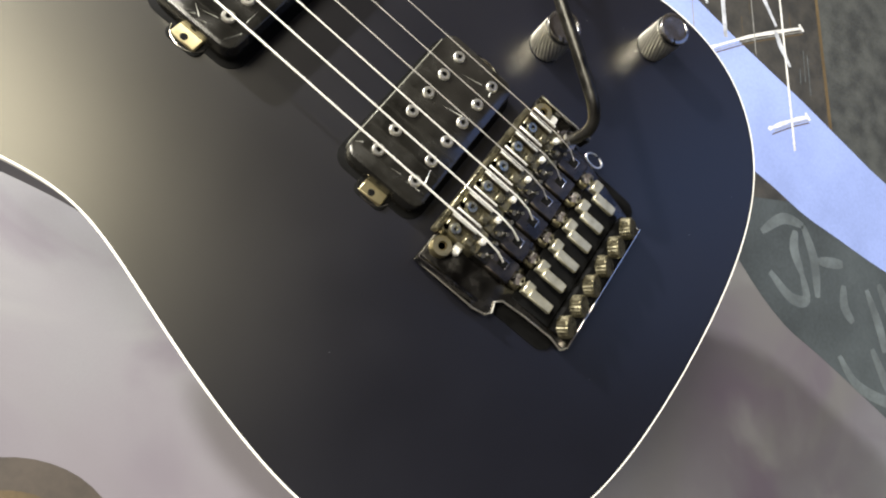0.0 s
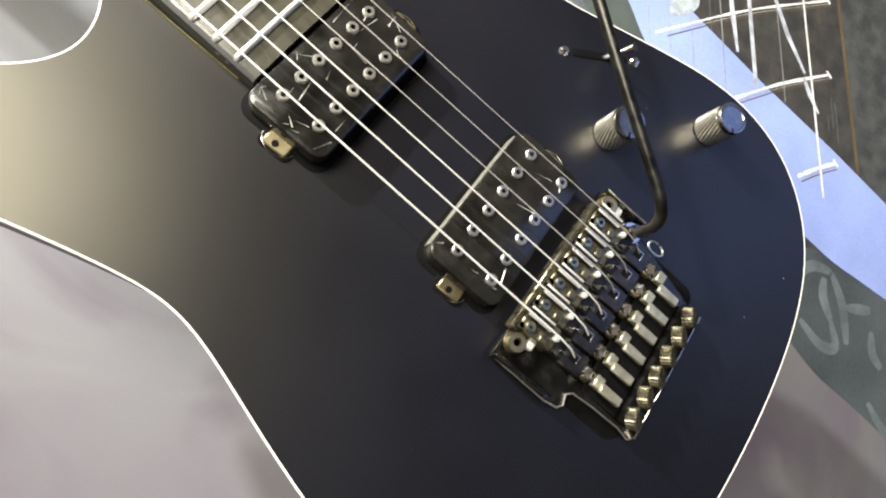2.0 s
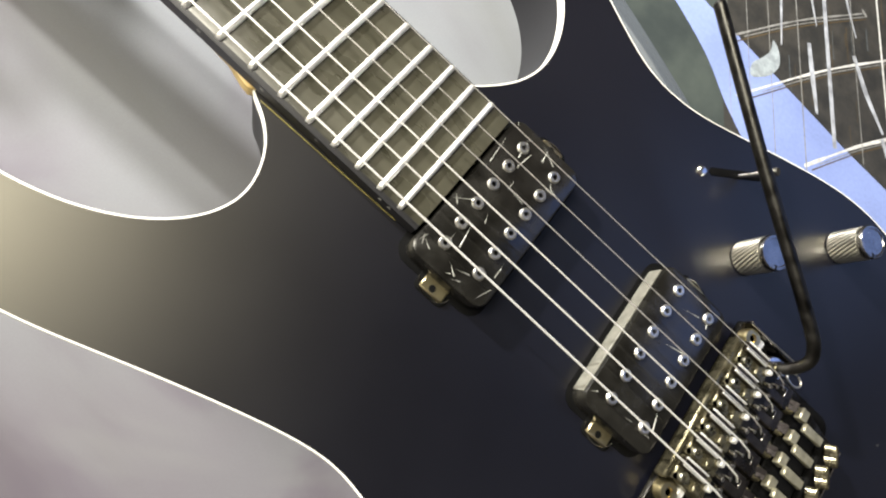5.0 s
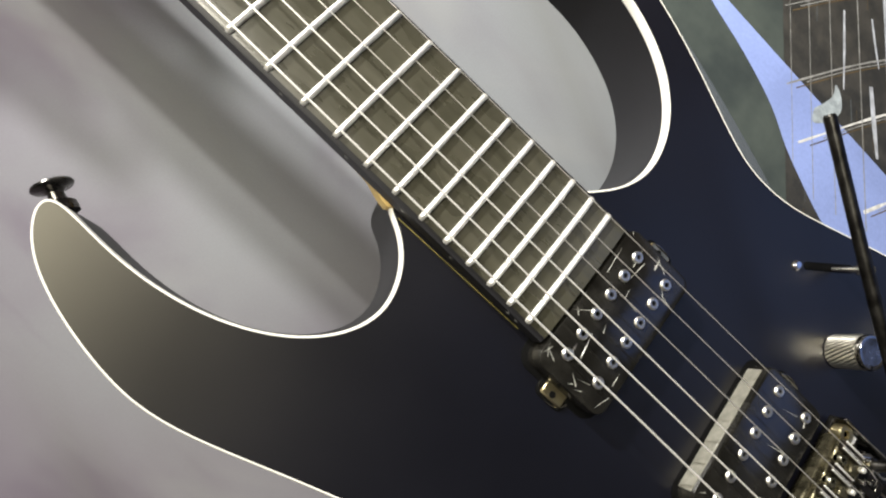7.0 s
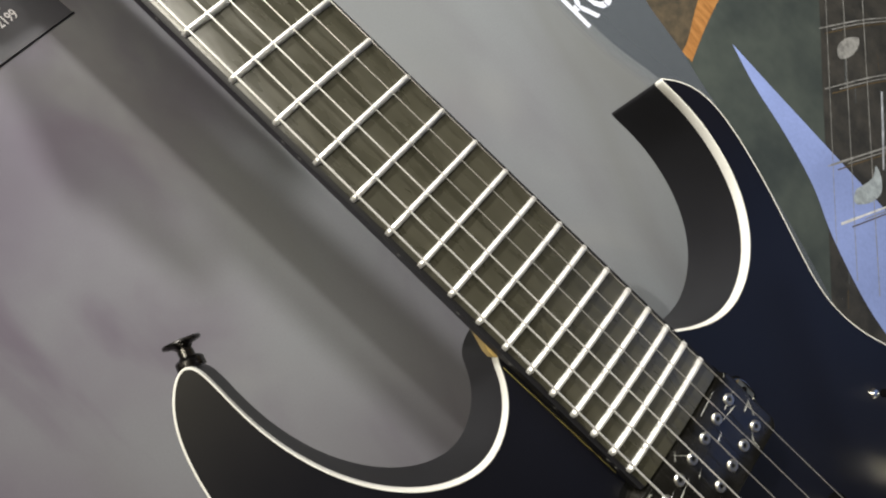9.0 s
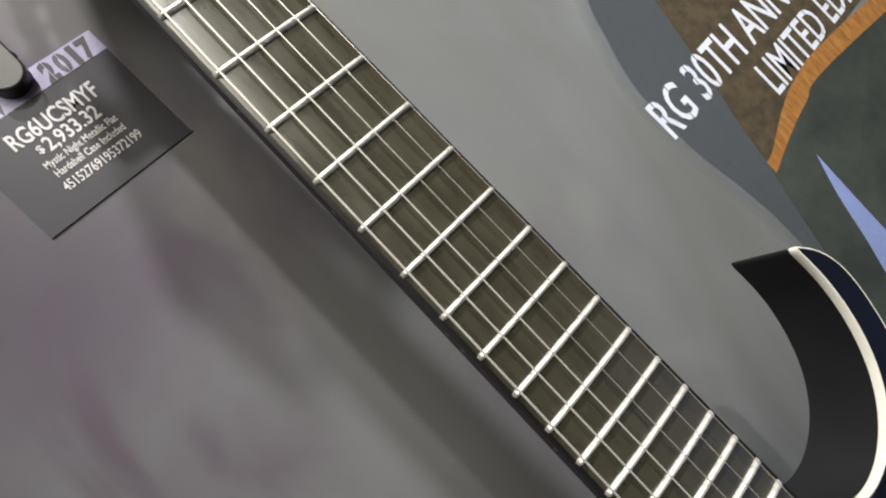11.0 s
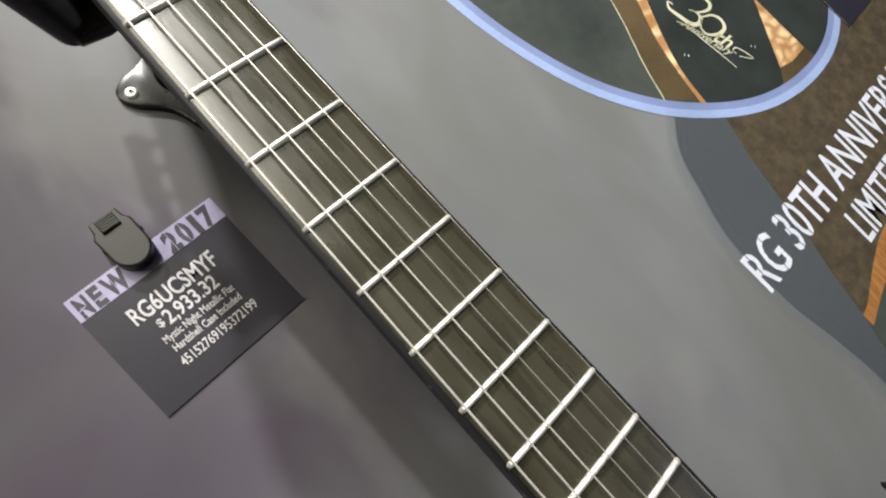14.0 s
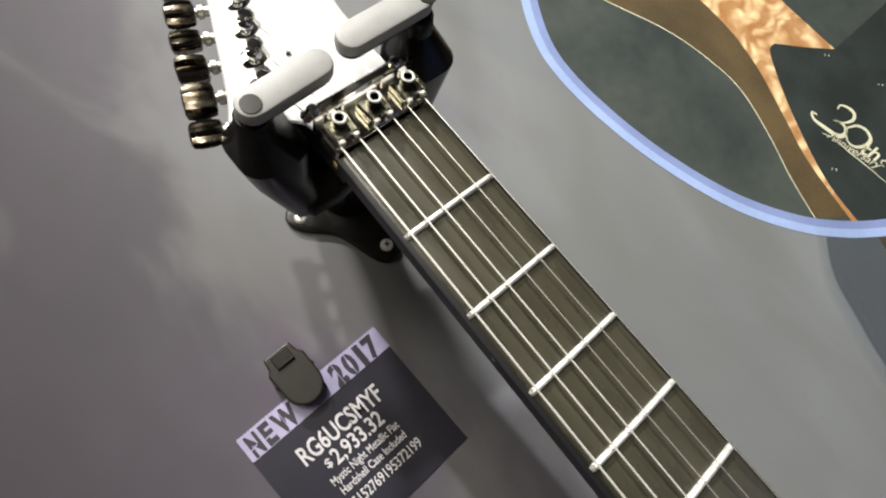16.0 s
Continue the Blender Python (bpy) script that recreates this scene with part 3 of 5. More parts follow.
sheet("brown_field", brown + [(0.36, -0.425), (0.408, -0.41), (0.49, -0.408), (0.9, -0.40), (0.9, -0.2), (0.6, -0.25), (0.45, -0.25)], ink(3), INK_BROWN, mural, "speckled brown field")
rim_top = spline([(0.3185, -0.434), (0.333, -0.431), (0.37, -0.416), (0.41, -0.4065), (0.487, -0.406), (0.8, -0.44)], 5)
rim_low = spline([(0.8, -0.46), (0.4635, -0.4235), (0.40, -0.428), (0.357, -0.436), (0.3185, -0.4465)], 5)
sheet("orange_rim", rim_top + rim_low, ink(4), INK_ORANGE, mural, "orange wood grain rim")
lettering("mural_text", "RG 30TH ANNIVERSARY", 0.264, -0.3625, ink(6), 0.036, INK_WHITE, mural, width=0.350, turn=radians(1.8), bold=0.011, label="white block letter", stencil=True, split=True)
lettering("mural_text", "LIMITED EDITION", 0.3815, -0.405, ink(6), 0.0335, INK_WHITE, mural, width=0.226, turn=radians(1.8), bold=0.010, label="white block letter", stencil=True, split=True)
# large pick-shaped arc with the guitar photograph inside
ring_out = spline([(0.262, 0.125), (0.2285, 0.071), (0.2195, 0.02), (0.2275, -0.046), (0.2425, -0.098), (0.263, -0.146), (0.2918, -0.187), (0.322, -0.2175), (0.37, -0.251), (0.424, -0.2725), (0.495, -0.279), (0.56, -0.262), (0.61, -0.22)], 5)
for _ in range(6):
    ring_out = [ring_out[0]] + [tuple(0.5 * p[c] + 0.25 * (a[c] + b[c]) for c in (0, 1)) for a, p, b in zip(ring_out, ring_out[1:], ring_out[2:])] + [ring_out[-1]]


def inner(line, d):
    """An open line moved to its left-hand side by d."""
    out = []
    for i, p in enumerate(line):
        t = (Vector(line[min(i + 1, len(line) - 1)]) - Vector(line[max(i - 1, 0)])).normalized()
        out.append((p[0] - t.y * d, p[1] + t.x * d))
    return out


ring_mid, ring_in = inner(ring_out, 0.0115), inner(ring_out, 0.0185)
ring_out = inner(ring_out, 0.0038)
sheet("photo_field", ring_mid + [(0.9, -0.15), (0.9, 0.4), (0.35, 0.4)], ink(4), INK_GREEN, mural, "dark green guitar photograph")
olive_a = spline([(0.29, 0.12), (0.316, 0.0627), (0.346, 0.007), (0.359, -0.0385), (0.361, -0.075), (0.349, -0.117), (0.333, -0.156), (0.322, -0.192)], 5)
olive_b = spline([(0.351, -0.212), (0.365, -0.155), (0.387, -0.107), (0.405, -0.06), (0.411, -0.003), (0.40, 0.12)], 5)
sheet("olive_band", olive_a + olive_b, ink(5), INK_OLIVE, mural, "olive brown band")
stroke("pale_seam", olive_a, 0.0009, ink(6), INK_CREAM, mural)
wood_in = spline([(0.39, 0.12), (0.403, -0.003), (0.397, -0.06), (0.380, -0.107), (0.361, -0.155), (0.349, -0.218)], 5)
wood_out = spline([(0.3535, -0.229), (0.361, -0.177), (0.387, -0.117), (0.4175, -0.0675), (0.432, -0.061)], 5)
sheet("flamed_wood", wood_in + wood_out + [(0.46, -0.083), (0.486, -0.101), (0.481, -0.04), (0.475, 0.12)], ink(6), INK_WOOD, mural, "pale flamed wood wing")
sheet("wood_wedge", [(0.4925, -0.178), (0.4955, -0.246), (0.47, -0.247), (0.452, -0.243)], ink(6), INK_WOOD, mural, "pale flamed wood wedge")
sheet("olive_wedge", [(0.4955, -0.246), (0.5, -0.267), (0.435, -0.262), (0.452, -0.243), (0.47, -0.247)], ink(6), INK_OLIVE, mural)


def band(name, a, b, material, k, label=""):
    bm = bmesh.new()
    n = 60
    def pick(line, u):
        i = u * (len(line) - 1)
        j = min(int(i), len(line) - 2)
        return [line[j][c] + (line[j + 1][c] - line[j][c]) * (i - j) for c in (0, 1)]
    va = [bm.verts.new((pick(a, i / n)[0], ink(k), pick(a, i / n)[1])) for i in range(n + 1)]
    vb = [bm.verts.new((pick(b, i / n)[0], ink(k), pick(b, i / n)[1])) for i in range(n + 1)]
    for i in range(n):
        bm.faces.new((va[i], va[i + 1], vb[i + 1], vb[i]))
    return part(name, bm, material, mural, label, smooth=False)


band("blue_arc", ring_out, ring_mid, INK_BLUE, 8, "light periwinkle arc")
band("deep_blue_arc", ring_mid, ring_in, INK_BLUE_DEEP, 8, "deeper periwinkle arc")
sheet("night_body", wood_out + [(0.46, -0.083), (0.486, -0.101), (0.9, -0.1), (0.9, -0.15)] + [p for p in reversed(ring_mid) if p[0] > 0.358], ink(4.5), INK_NIGHT, mural, "near-black green printed body")
D = Vector((-0.006, 0.008))


def script(pts, w0, w1, steps=6, closed=False):
    line = [(x + D.x, z + D.y) for x, z in spline(pts, steps, closed)]
    if closed:
        line.append(line[0])
    n = len(line) - 1
    stroke("logo_stroke", line, [1.1 * w0 + 1.1 * (w1 - w0) * math.sin(math.pi * i / n) ** 2 for i in range(n + 1)], ink(9), INK_CREAM, mural)


# brush-script logo
script([(0.4135, -0.1414), (0.4112, -0.1366), (0.4068, -0.1422), (0.4092, -0.1535), (0.4135, -0.1662), (0.4215, -0.1700), (0.4281, -0.1653), (0.4270, -0.1585), (0.4229, -0.1543)], 0.0012, 0.0042)
script([(0.4229, -0.1543), (0.4310, -0.1625), (0.4418, -0.1663), (0.4488, -0.1630), (0.4485, -0.1556), (0.4436, -0.1496), (0.4374, -0.1500)], 0.001, 0.0034)
script([(0.4295, -0.168), (0.4188, -0.1744), (0.4195, -0.1832), (0.430, -0.1893), (0.4409, -0.1888), (0.4449, -0.1806), (0.4406, -0.1725), (0.4324, -0.1688)], 0.0014, 0.0034, closed=True)
lettering("printed_logo", "th", 0.4195 + D.x, -0.1905 + D.y, ink(9), 0.0155, INK_CREAM, mural, width=0.019, turn=radians(-66), shear=0.5, bold=0.014)
lettering("printed_logo", "Anniversary", 0.4025 + D.x, -0.160 + D.y, ink(9), 0.0085, INK_CREAM, mural, width=0.056, turn=radians(-70), shear=0.6, bold=0.004)
script([(0.402, -0.1553), (0.4077, -0.1653), (0.4101, -0.1838), (0.4142, -0.2051), (0.4166, -0.2234)], 0.0006, 0.0014)
script([(0.4281, -0.2137), (0.4296, -0.2087), (0.4352, -0.2109), (0.4408, -0.2275), (0.4292, -0.217)], 0.0007, 0.0012, 3)
for x, z in ((0.4713, -0.098), (0.4957, -0.1513), (0.3756, -0.1738), (0.4446, -0.209)):
    for d in (0.0, 0.003):
        stroke("ferrule_glint", [(x + d, z - d), (x + d - 0.0016, z - d - 0.0016)], 0.0009, ink(9), INK_SILVER, mural)
# dark round print low on the wall
disc = [(-0.275 + 0.063 * math.cos(a * math.pi / 24), -0.577 + 0.063 * math.sin(a * math.pi / 24)) for a in range(48)]
sheet("dark_disc", disc, ink(1), INK_UMBER, mural, "dark printed disc")
sheet("olive_disc", [(-0.275 + (x + 0.275) * 0.74, -0.577 + (z + 0.577) * 0.74) for x, z in disc], ink(2), INK_GLOW, mural, "amber printed disc")

# ---------------------------------------------------------------- electric guitar
guitar = thing("electric_guitar", "dark midnight-blue satin electric guitar with white binding on a hanger", "guitar")
TOP = 0.0125
TREBLE = [(0.0325, -0.474), (0.045, -0.4855), (0.061, -0.4925), (0.079, -0.490), (0.096, -0.4805), (0.1095, -0.464), (0.1175, -0.444), (0.1218, -0.4215),
          (0.1207, -0.4015), (0.1285, -0.4075), (0.1338, -0.419), (0.1345, -0.437), (0.1235, -0.476), (0.1065, -0.515), (0.1025, -0.534), (0.1045, -0.556),
          (0.1125, -0.577), (0.132, -0.6255), (0.139, -0.653), (0.1392, -0.681), (0.130, -0.707), (0.110, -0.7295), (0.082, -0.744), (0.045, -0.7505), (0.005, -0.752)]
BASS = [(-0.04, -0.7495), (-0.078, -0.742), (-0.108, -0.725), (-0.129, -0.698), (-0.1385, -0.668), (-0.138, -0.637), (-0.1235, -0.584), (-0.1085, -0.545),
        (-0.1053, -0.525), (-0.1075, -0.505), (-0.1195, -0.458), (-0.127, -0.433), (-0.1315, -0.412), (-0.1315, -0.393), (-0.1235, -0.361), (-0.1145, -0.3475),
        (-0.1065, -0.341), (-0.1015, -0.3415), (-0.0995, -0.3485), (-0.103, -0.372), (-0.098, -0.406), (-0.082, -0.4335), (-0.063, -0.445), (-0.050, -0.443), (-0.040, -0.438), (-0.0325, -0.4295), (-0.0298, -0.4225), (-0.0255, -0.4180), (-0.0160, -0.4155), (0.0, -0.4150)]
outline = spline(TREBLE + BASS, 8)
tip = TREBLE.index((0.1207, -0.4015)) * 8
for _ in range(40):
    outline = [p if abs(i - tip) < 3 or i in (0, len(outline) - 1) else tuple(0.5 * p[c] + 0.25 * (outline[i - 1][c] + outline[i + 1][c]) for c in (0, 1)) for i, p in enumerate(outline)]
W = 0.0008
bm = loft([(inset(outline, W), TOP), (inset(outline, W), TOP + 0.0045), (outline, TOP + 0.0045), (outline, TOP + 0.0403)], False, False)
fill(bm, inset(outline, W), TOP)
fill(bm, outline, TOP + 0.0403)
bmesh.ops.remove_doubles(bm, verts=bm.verts, dist=1e-6)
body = part("body", bm, PAINT, guitar, "dark midnight-blue satin body with two horns", angle=50)
body.data.materials.append(SIDE)
for p in body.data.polygons:
    if abs(p.normal.y) < 0.7:
        p.material_index = 1
rings = [(inset(outline, W), TOP + 0.0043), (inset(outline, W), TOP - 0.0001), (inset(outline, 0.0003), TOP - 0.0001), (outline, TOP + 0.0003), (outline, TOP + 0.0045), (inset(outline, W), TOP + 0.0043)]
part("binding", loft(rings, False, False), BINDING, body, "cream white edge binding")

# neck, heel and fingerboard
SCALE = 0.648


def fret_z(n):
    return -SCALE * (1 - 2 ** (-n / 12))


def half_width(z):
    return 0.0215 + 0.0077 * (-z) / 0.486


bm = bmesh.new()
stations = [(0.004, 0.0213, 0.0235), (-0.05, 0.0217, 0.0245), (-0.2, 0.0240, 0.026), (-0.36, 0.0266, 0.028), (-0.40, 0.0272, 0.031), (-0.42, 0.0275, 0.043), (-0.489, 0.0286, 0.046)]
prev = None
for z, w, deep in stations:
    ring = []
    for k in range(17):
        a = math.pi * k / 16
        ring.append(bm.verts.new((-(w - 0.0008) * math.cos(a), 0.0105 + (deep - 0.0105) * math.sin(a) ** 0.75, z)))
    if prev:
        for k in range(16):
            bm.faces.new((prev[k], prev[k + 1], ring[k + 1], ring[k]))
        bm.faces.new((prev[0], ring[0], ring[16], prev[16]))
    else:
        bm.faces.new(ring)
    prev = ring
bm.faces.new(prev)
neck = part("neck", bm, MAPLE, guitar, "pale maple neck with stepped heel")
heel = [(-0.0262, -0.4085), (-0.0277, -0.4130), (-0.0290, -0.4170), (-0.0294, -0.4200), (-0.0285, -0.4215), (-0.0200, -0.4300), (0.0100, -0.4300), (0.0200, -0.4085)]
part("heel", plate(heel, 0.0112, 0.0175, 0.0006), MAPLE, neck, "yellowish maple heel wedge")
bm = bmesh.new()
box(bm, -0.0293, TOP - 0.0002, -0.457, 0.00022, 0.0012, 0.062, 0.00008, turn=radians(-0.4))
part("neck_seam", bm, SEAM, guitar, "thin yellow wood seam beside the fingerboard")


def crown(x):
    return x * x / (2 * 0.43)


bm = bmesh.new()
rows = []
for z in (0.0005, -0.12, -0.24, -0.36, -0.4952):
    h = half_width(z)
    line = [(-h, 0.0105), (-h, 0.0029 + crown(h)), (-h + 0.0018, 0.00195 + crown(h))] + [(h * (k / 5), 0.0018 + crown(h * k / 5)) for k in range(-4, 5)] + [(h - 0.0018, 0.00195 + crown(h)), (h, 0.0029 + crown(h)), (h, 0.0105)]
    rows.append([bm.verts.new((x, y, z)) for x, y in line])
for a, b in zip(rows, rows[1:]):
    for k in range(len(a)):
        bm.faces.new((a[k - 1], a[k], b[k], b[k - 1]))
bm.faces.new(rows[0])
bm.faces.new(list(reversed(rows[-1])))
board = part("fingerboard", bm, EBONY, guitar, "dark ebony fingerboard with black edges")
board.data.materials.append(SIDE)
for p in board.data.polygons:
    if abs(p.center.x) > half_width(p.center.z) - 0.0011:
        p.material_index = 1
for n in range(1, 25):
    z = fret_z(n)
    h = half_width(z) - 0.0012
    bm = bmesh.new()
    prof = [(-0.00120, 0.0021), (-0.00112, 0.0010), (-0.0006, 0.00015), (0, 0.0), (0.0006, 0.00015), (0.00112, 0.0010), (0.00120, 0.0021)]
    rows = []
    for x, q in [(-h, 0.35), (-h + 0.0006, 0.8), (-h + 0.0013, 1)] + [(h * k / 4, 1) for k in range(-3, 4)] + [(h - 0.0013, 1), (h - 0.0006, 0.8), (h, 0.35)]:
        rows.append([bm.verts.new((x, crown(x) + 0.0021 - (0.0021 - b) * q, z + a * (0.6 + 0.4 * q))) for a, b in prof])
    for a, b in zip(rows, rows[1:]):
        for k in range(len(prof) - 1):
            bm.faces.new((a[k], a[k + 1], b[k + 1], b[k]))
    bm.faces.new(rows[0])
    bm.faces.new(list(reversed(rows[-1])))
    part("fret", bm, NICKEL, board, angle=60)

# cream side dots along the bass edge
for n, shift in ((3, 0), (5, 0), (7, 0), (9, 0), (12, -0.004), (12, 0.004), (15, 0), (17, 0), (19, 0), (21, 0), (24, -0.0022), (24, 0.0022)):
    z = (fret_z(n) + fret_z(n - 1)) / 2 + shift
    bm = bmesh.new()
    turned(bm, [(0.0008, -0.0004), (0.0008, 0.0001), (0.0, 0.0002)], (-half_width(z), 0.0062, z), (-1, 0, 0), 12)
    part("side_dot", bm, INK_DIM, board, "dull cream side dot")

# strings
NUT_X = [-0.0188 + 0.00752 * k for k in range(6)]
BRIDGE_X = [-0.0292 + 0.0109 * k for k in range(6)]
GAUGE = [0.00045, 0.00039, 0.00033, 0.00024, 0.0002, 0.00018]
for k in range(6):
    bm = bmesh.new()
    tube(bm, [(NUT_X[k] * 1.02, -0.0012, 0.012), (NUT_X[k], -0.0014, 0.0), (BRIDGE_X[k], -0.0042, -0.641), (BRIDGE_X[k], -0.0025, -0.648), (BRIDGE_X[k], 0.0015, -0.653)], GAUGE[k], 8)
    part("string", bm, WOUND if k < 3 else PLAIN, guitar, "wound steel string" if k < 3 else "plain steel string")


# humbucker pickups
def pole(bm, x, z, top):
    turned(bm, [(0.0025, 0.002), (0.0025, 0.0006), (0.0020, 0.0), (0.00105, 0.0), (0.0009, 0.0009), (0.0, 0.0009)], (x, top, z), (0, 1, 0), 16)


def s_end(rnd):
    return 1 if rnd.random() < 0.62 else -1


def pickup(cx, zc, x0, dx, z1, z2, top, tabs, label, edge=False, creases=12):
    ob = part("pickup", plate(round_rect(cx, zc, 0.0685, 0.0350, 0.0050), top, TOP + 0.001, 0.0013), PICKUP, guitar, label)
    # flat black plate on the body top, the cavity's shade as colour
    part("cavity", plate(round_rect(cx, zc, 0.0732, 0.0402, 0.0068), TOP - 0.0004, TOP + 0.002, 0.0002), CAVITY, ob, "flat black plate painting in the pickup cavity's shade")
    for row in (z1, z2):
        for k in range(6):
            bm = bmesh.new()
            pole(bm, x0 + dx * k, row, top - 0.0009)
            part("pole_screw", bm, STEEL, ob)
            bm = bmesh.new()
            turned(bm, [(0.0008, 0.0), (0.0, 0.0)], (x0 + dx * k, top - 0.0005, row), (0, 1, 0), 6)
            part("socket", bm, TONGUE, ob)
    # added paler plate: light on the pickup's upper side, put into colour
    if edge:
        bm = bmesh.new()
        box(bm, cx, (top + TOP) / 2 + 0.0012, zc + 0.0176, 0.0600, TOP - top - 0.0024, 0.0008, 0.0002)
        part("lit_edge", bm, LIT_SIDE, ob, "upper side painted grey for the light it catches")
    for tx, tz, s in tabs:
        # black plate in place of a sunk recess, its shade painted
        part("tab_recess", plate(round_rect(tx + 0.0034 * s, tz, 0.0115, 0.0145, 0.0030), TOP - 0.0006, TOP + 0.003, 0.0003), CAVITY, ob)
        bm = bmesh.new()
        box(bm, tx + 0.0022 * s, TOP - 0.0010, tz, 0.0064, 0.0016, 0.0104, 0.0007)
        part("mounting_tab", bm, BRASSY, ob, "plated metal mounting tab")
        bm = bmesh.new()
        turned(bm, [(0.0014, 0.0004), (0.0014, 0.0), (0.0, 0.0)], (tx + 0.0012 * s, TOP - 0.0019, tz + 0.0005), (0, 1, 0), 14)
        part("tab_hole", bm, CAVITY, ob, "dark hole for the height screw")
        bm = bmesh.new()
        box(bm, tx + 0.0060 * s, (top + TOP) / 2 + 0.001, tz, 0.0012, TOP - top - 0.003, 0.0098, 0.0004)
        part("tab_leg", bm, COSMO, ob, "upright leg of the tab")
        # bright arc shaped after the highlight on the recess edge
        bm = bmesh.new()
        tube(bm, [(tx + (0.0034 - 0.0057 * math.cos(a)) * s, TOP - 0.0006, tz + 0.0071 * math.sin(a)) for a in [radians(v) for v in range(-80, 81, 16)]], 0.00028, 6)
        part("rim_highlight", bm, SMOKE, ob, "chrome arc added as the recess edge's highlight")
    rnd = random.Random(creases)
    for k in range(creases):
        far = rnd.random() < 0.75
        x = cx - s_end(rnd) * rnd.uniform(0.019, 0.032) if far else cx + rnd.uniform(-0.02, 0.02)
        z = zc + rnd.uniform(-0.0155, 0.0155)
        a, ln, w = rnd.uniform(0, math.pi), rnd.uniform(0.004, 0.014), rnd.uniform(0.00014, 0.00034)
        x = max(cx - 0.031, min(cx + 0.031, x))
        d, n = Vector((math.cos(a), 0, math.sin(a))), Vector((-math.sin(a), 0, math.cos(a)))
        p, q = Vector((x, top, z)), Vector((x, top, z)) + d * ln
        q.x, q.z = max(cx - 0.0325, min(cx + 0.0325, q.x)), max(zc - 0.0165, min(zc + 0.0165, q.z))
        bm = bmesh.new()
        vs = [bm.verts.new(v) for v in (p - n * w, p + n * w, q, (p * 0.8 + q * 0.2) + Vector((0, -0.00022, 0)))]
        for tri in ((0, 1, 3), (1, 2, 3), (2, 0, 3)):
            bm.faces.new([vs[i] for i in tri])
        part("film_crease", bm, FILM, ob, "film crease with its glint painted pale", smooth=False)


pickup(-0.0020, -0.5140, -0.0260, 0.00985, -0.5058, -0.5222, 0.0026, ((-0.0405, -0.5145, 1), (0.0375, -0.5165, -1)), "glossy black neck pickup with steel pole screws", creases=26)
pickup(-0.0015, -0.5985, -0.0272, 0.01055, -0.5906, -0.6080, 0.0026, ((-0.0400, -0.5990, 1), (0.0375, -0.6010, -1)), "glossy black bridge pickup with steel pole screws", True, 7)

# locking tremolo bridge
BASE = [(-0.0485, -0.6262), (0.0400, -0.6262), (0.0385, -0.640), (0.0360, -0.652), (0.0335, -0.664), (0.0282, -0.685), (0.0262, -0.6940), (0.0250, -0.6953), (-0.0382, -0.6953), (-0.0393, -0.6940),
        (-0.0380, -0.688), (-0.0383, -0.674), (-0.0392, -0.6635), (-0.0415, -0.6610), (-0.0455, -0.6625), (-0.0480, -0.6605), (-0.0490, -0.655)]
bridge = part("bridge", plate(BASE, 0.0078, 0.0108, 0.0009), COSMO, guitar, "smoked chrome tremolo base plate")
bm = bmesh.new()
tube(bm, [(x, 0.0077, z) for x, z in BASE[6:] + BASE[:1]], 0.00042, 6)
part("plate_edge", bm, STEEL, bridge, "bright bevelled plate edge")
bm = bmesh.new()
tube(bm, [(0.0372 + 0.0026 * math.cos(a / 3), 0.0085, -0.6620 + 0.0042 * math.sin(a / 3)) for a in range(19)], 0.0005, 6)
part("spring_ring", bm, STEEL, bridge, "small bright wire ring")
# black plate laid on the body for the shade around the bridge
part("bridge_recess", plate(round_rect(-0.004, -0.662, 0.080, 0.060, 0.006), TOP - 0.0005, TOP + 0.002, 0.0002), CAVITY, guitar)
bm = bmesh.new()
box(bm, -0.0032, 0.0050, -0.6252, 0.0660, 0.0060, 0.0026, 0.0006)
part("front_lip", bm, SADDLE, bridge, "pale grey front lip")
for sx, gx in ((-0.0392, -0.0362), (0.0345, 0.0358)):
    bm = bmesh.new()
    turned(bm, [(0.0042, 0.005), (0.0042, 0.001), (0.0038, 0.0), (0.0018, 0.0), (0.0016, 0.002), (0.0, 0.002)], (sx, 0.0035, -0.6310), (0, 1, 0), 20)
    stud = part("pivot_stud", bm, BRASSY, bridge, "round pivot stud with hex socket")
    bm = bmesh.new()
    turned(bm, [(0.0015, 0.0), (0.0, 0.0)], (sx, 0.0046, -0.6310), (0, 1, 0), 6)
    part("stud_socket", bm, CAVITY, stud)
    bm = bmesh.new()
    box(bm, gx, 0.0062, -0.6366, 0.0040, 0.0030, 0.0034, 0.0006)
    part("stud_guard", bm, NICKEL, bridge, "bright guard beside the stud")
for sx in (-1, 1):
    bm = bmesh.new()
    x = -0.0478 if sx < 0 else 0.0388
    box(bm, x, 0.006, -0.640, 0.0014, 0.0075, 0.028, 0.0005, turn=radians(2 * sx))
    wing = part("side_wing", bm, COSMO, bridge)
    if sx > 0:
        bm = bmesh.new()
        tube(bm, [(x - 0.0005, 0.0022, -0.6265), (x + 0.0005, 0.0022, -0.6535)], 0.0003, 6)
        part("wing_edge", bm, STEEL, wing, "bright polished edge")
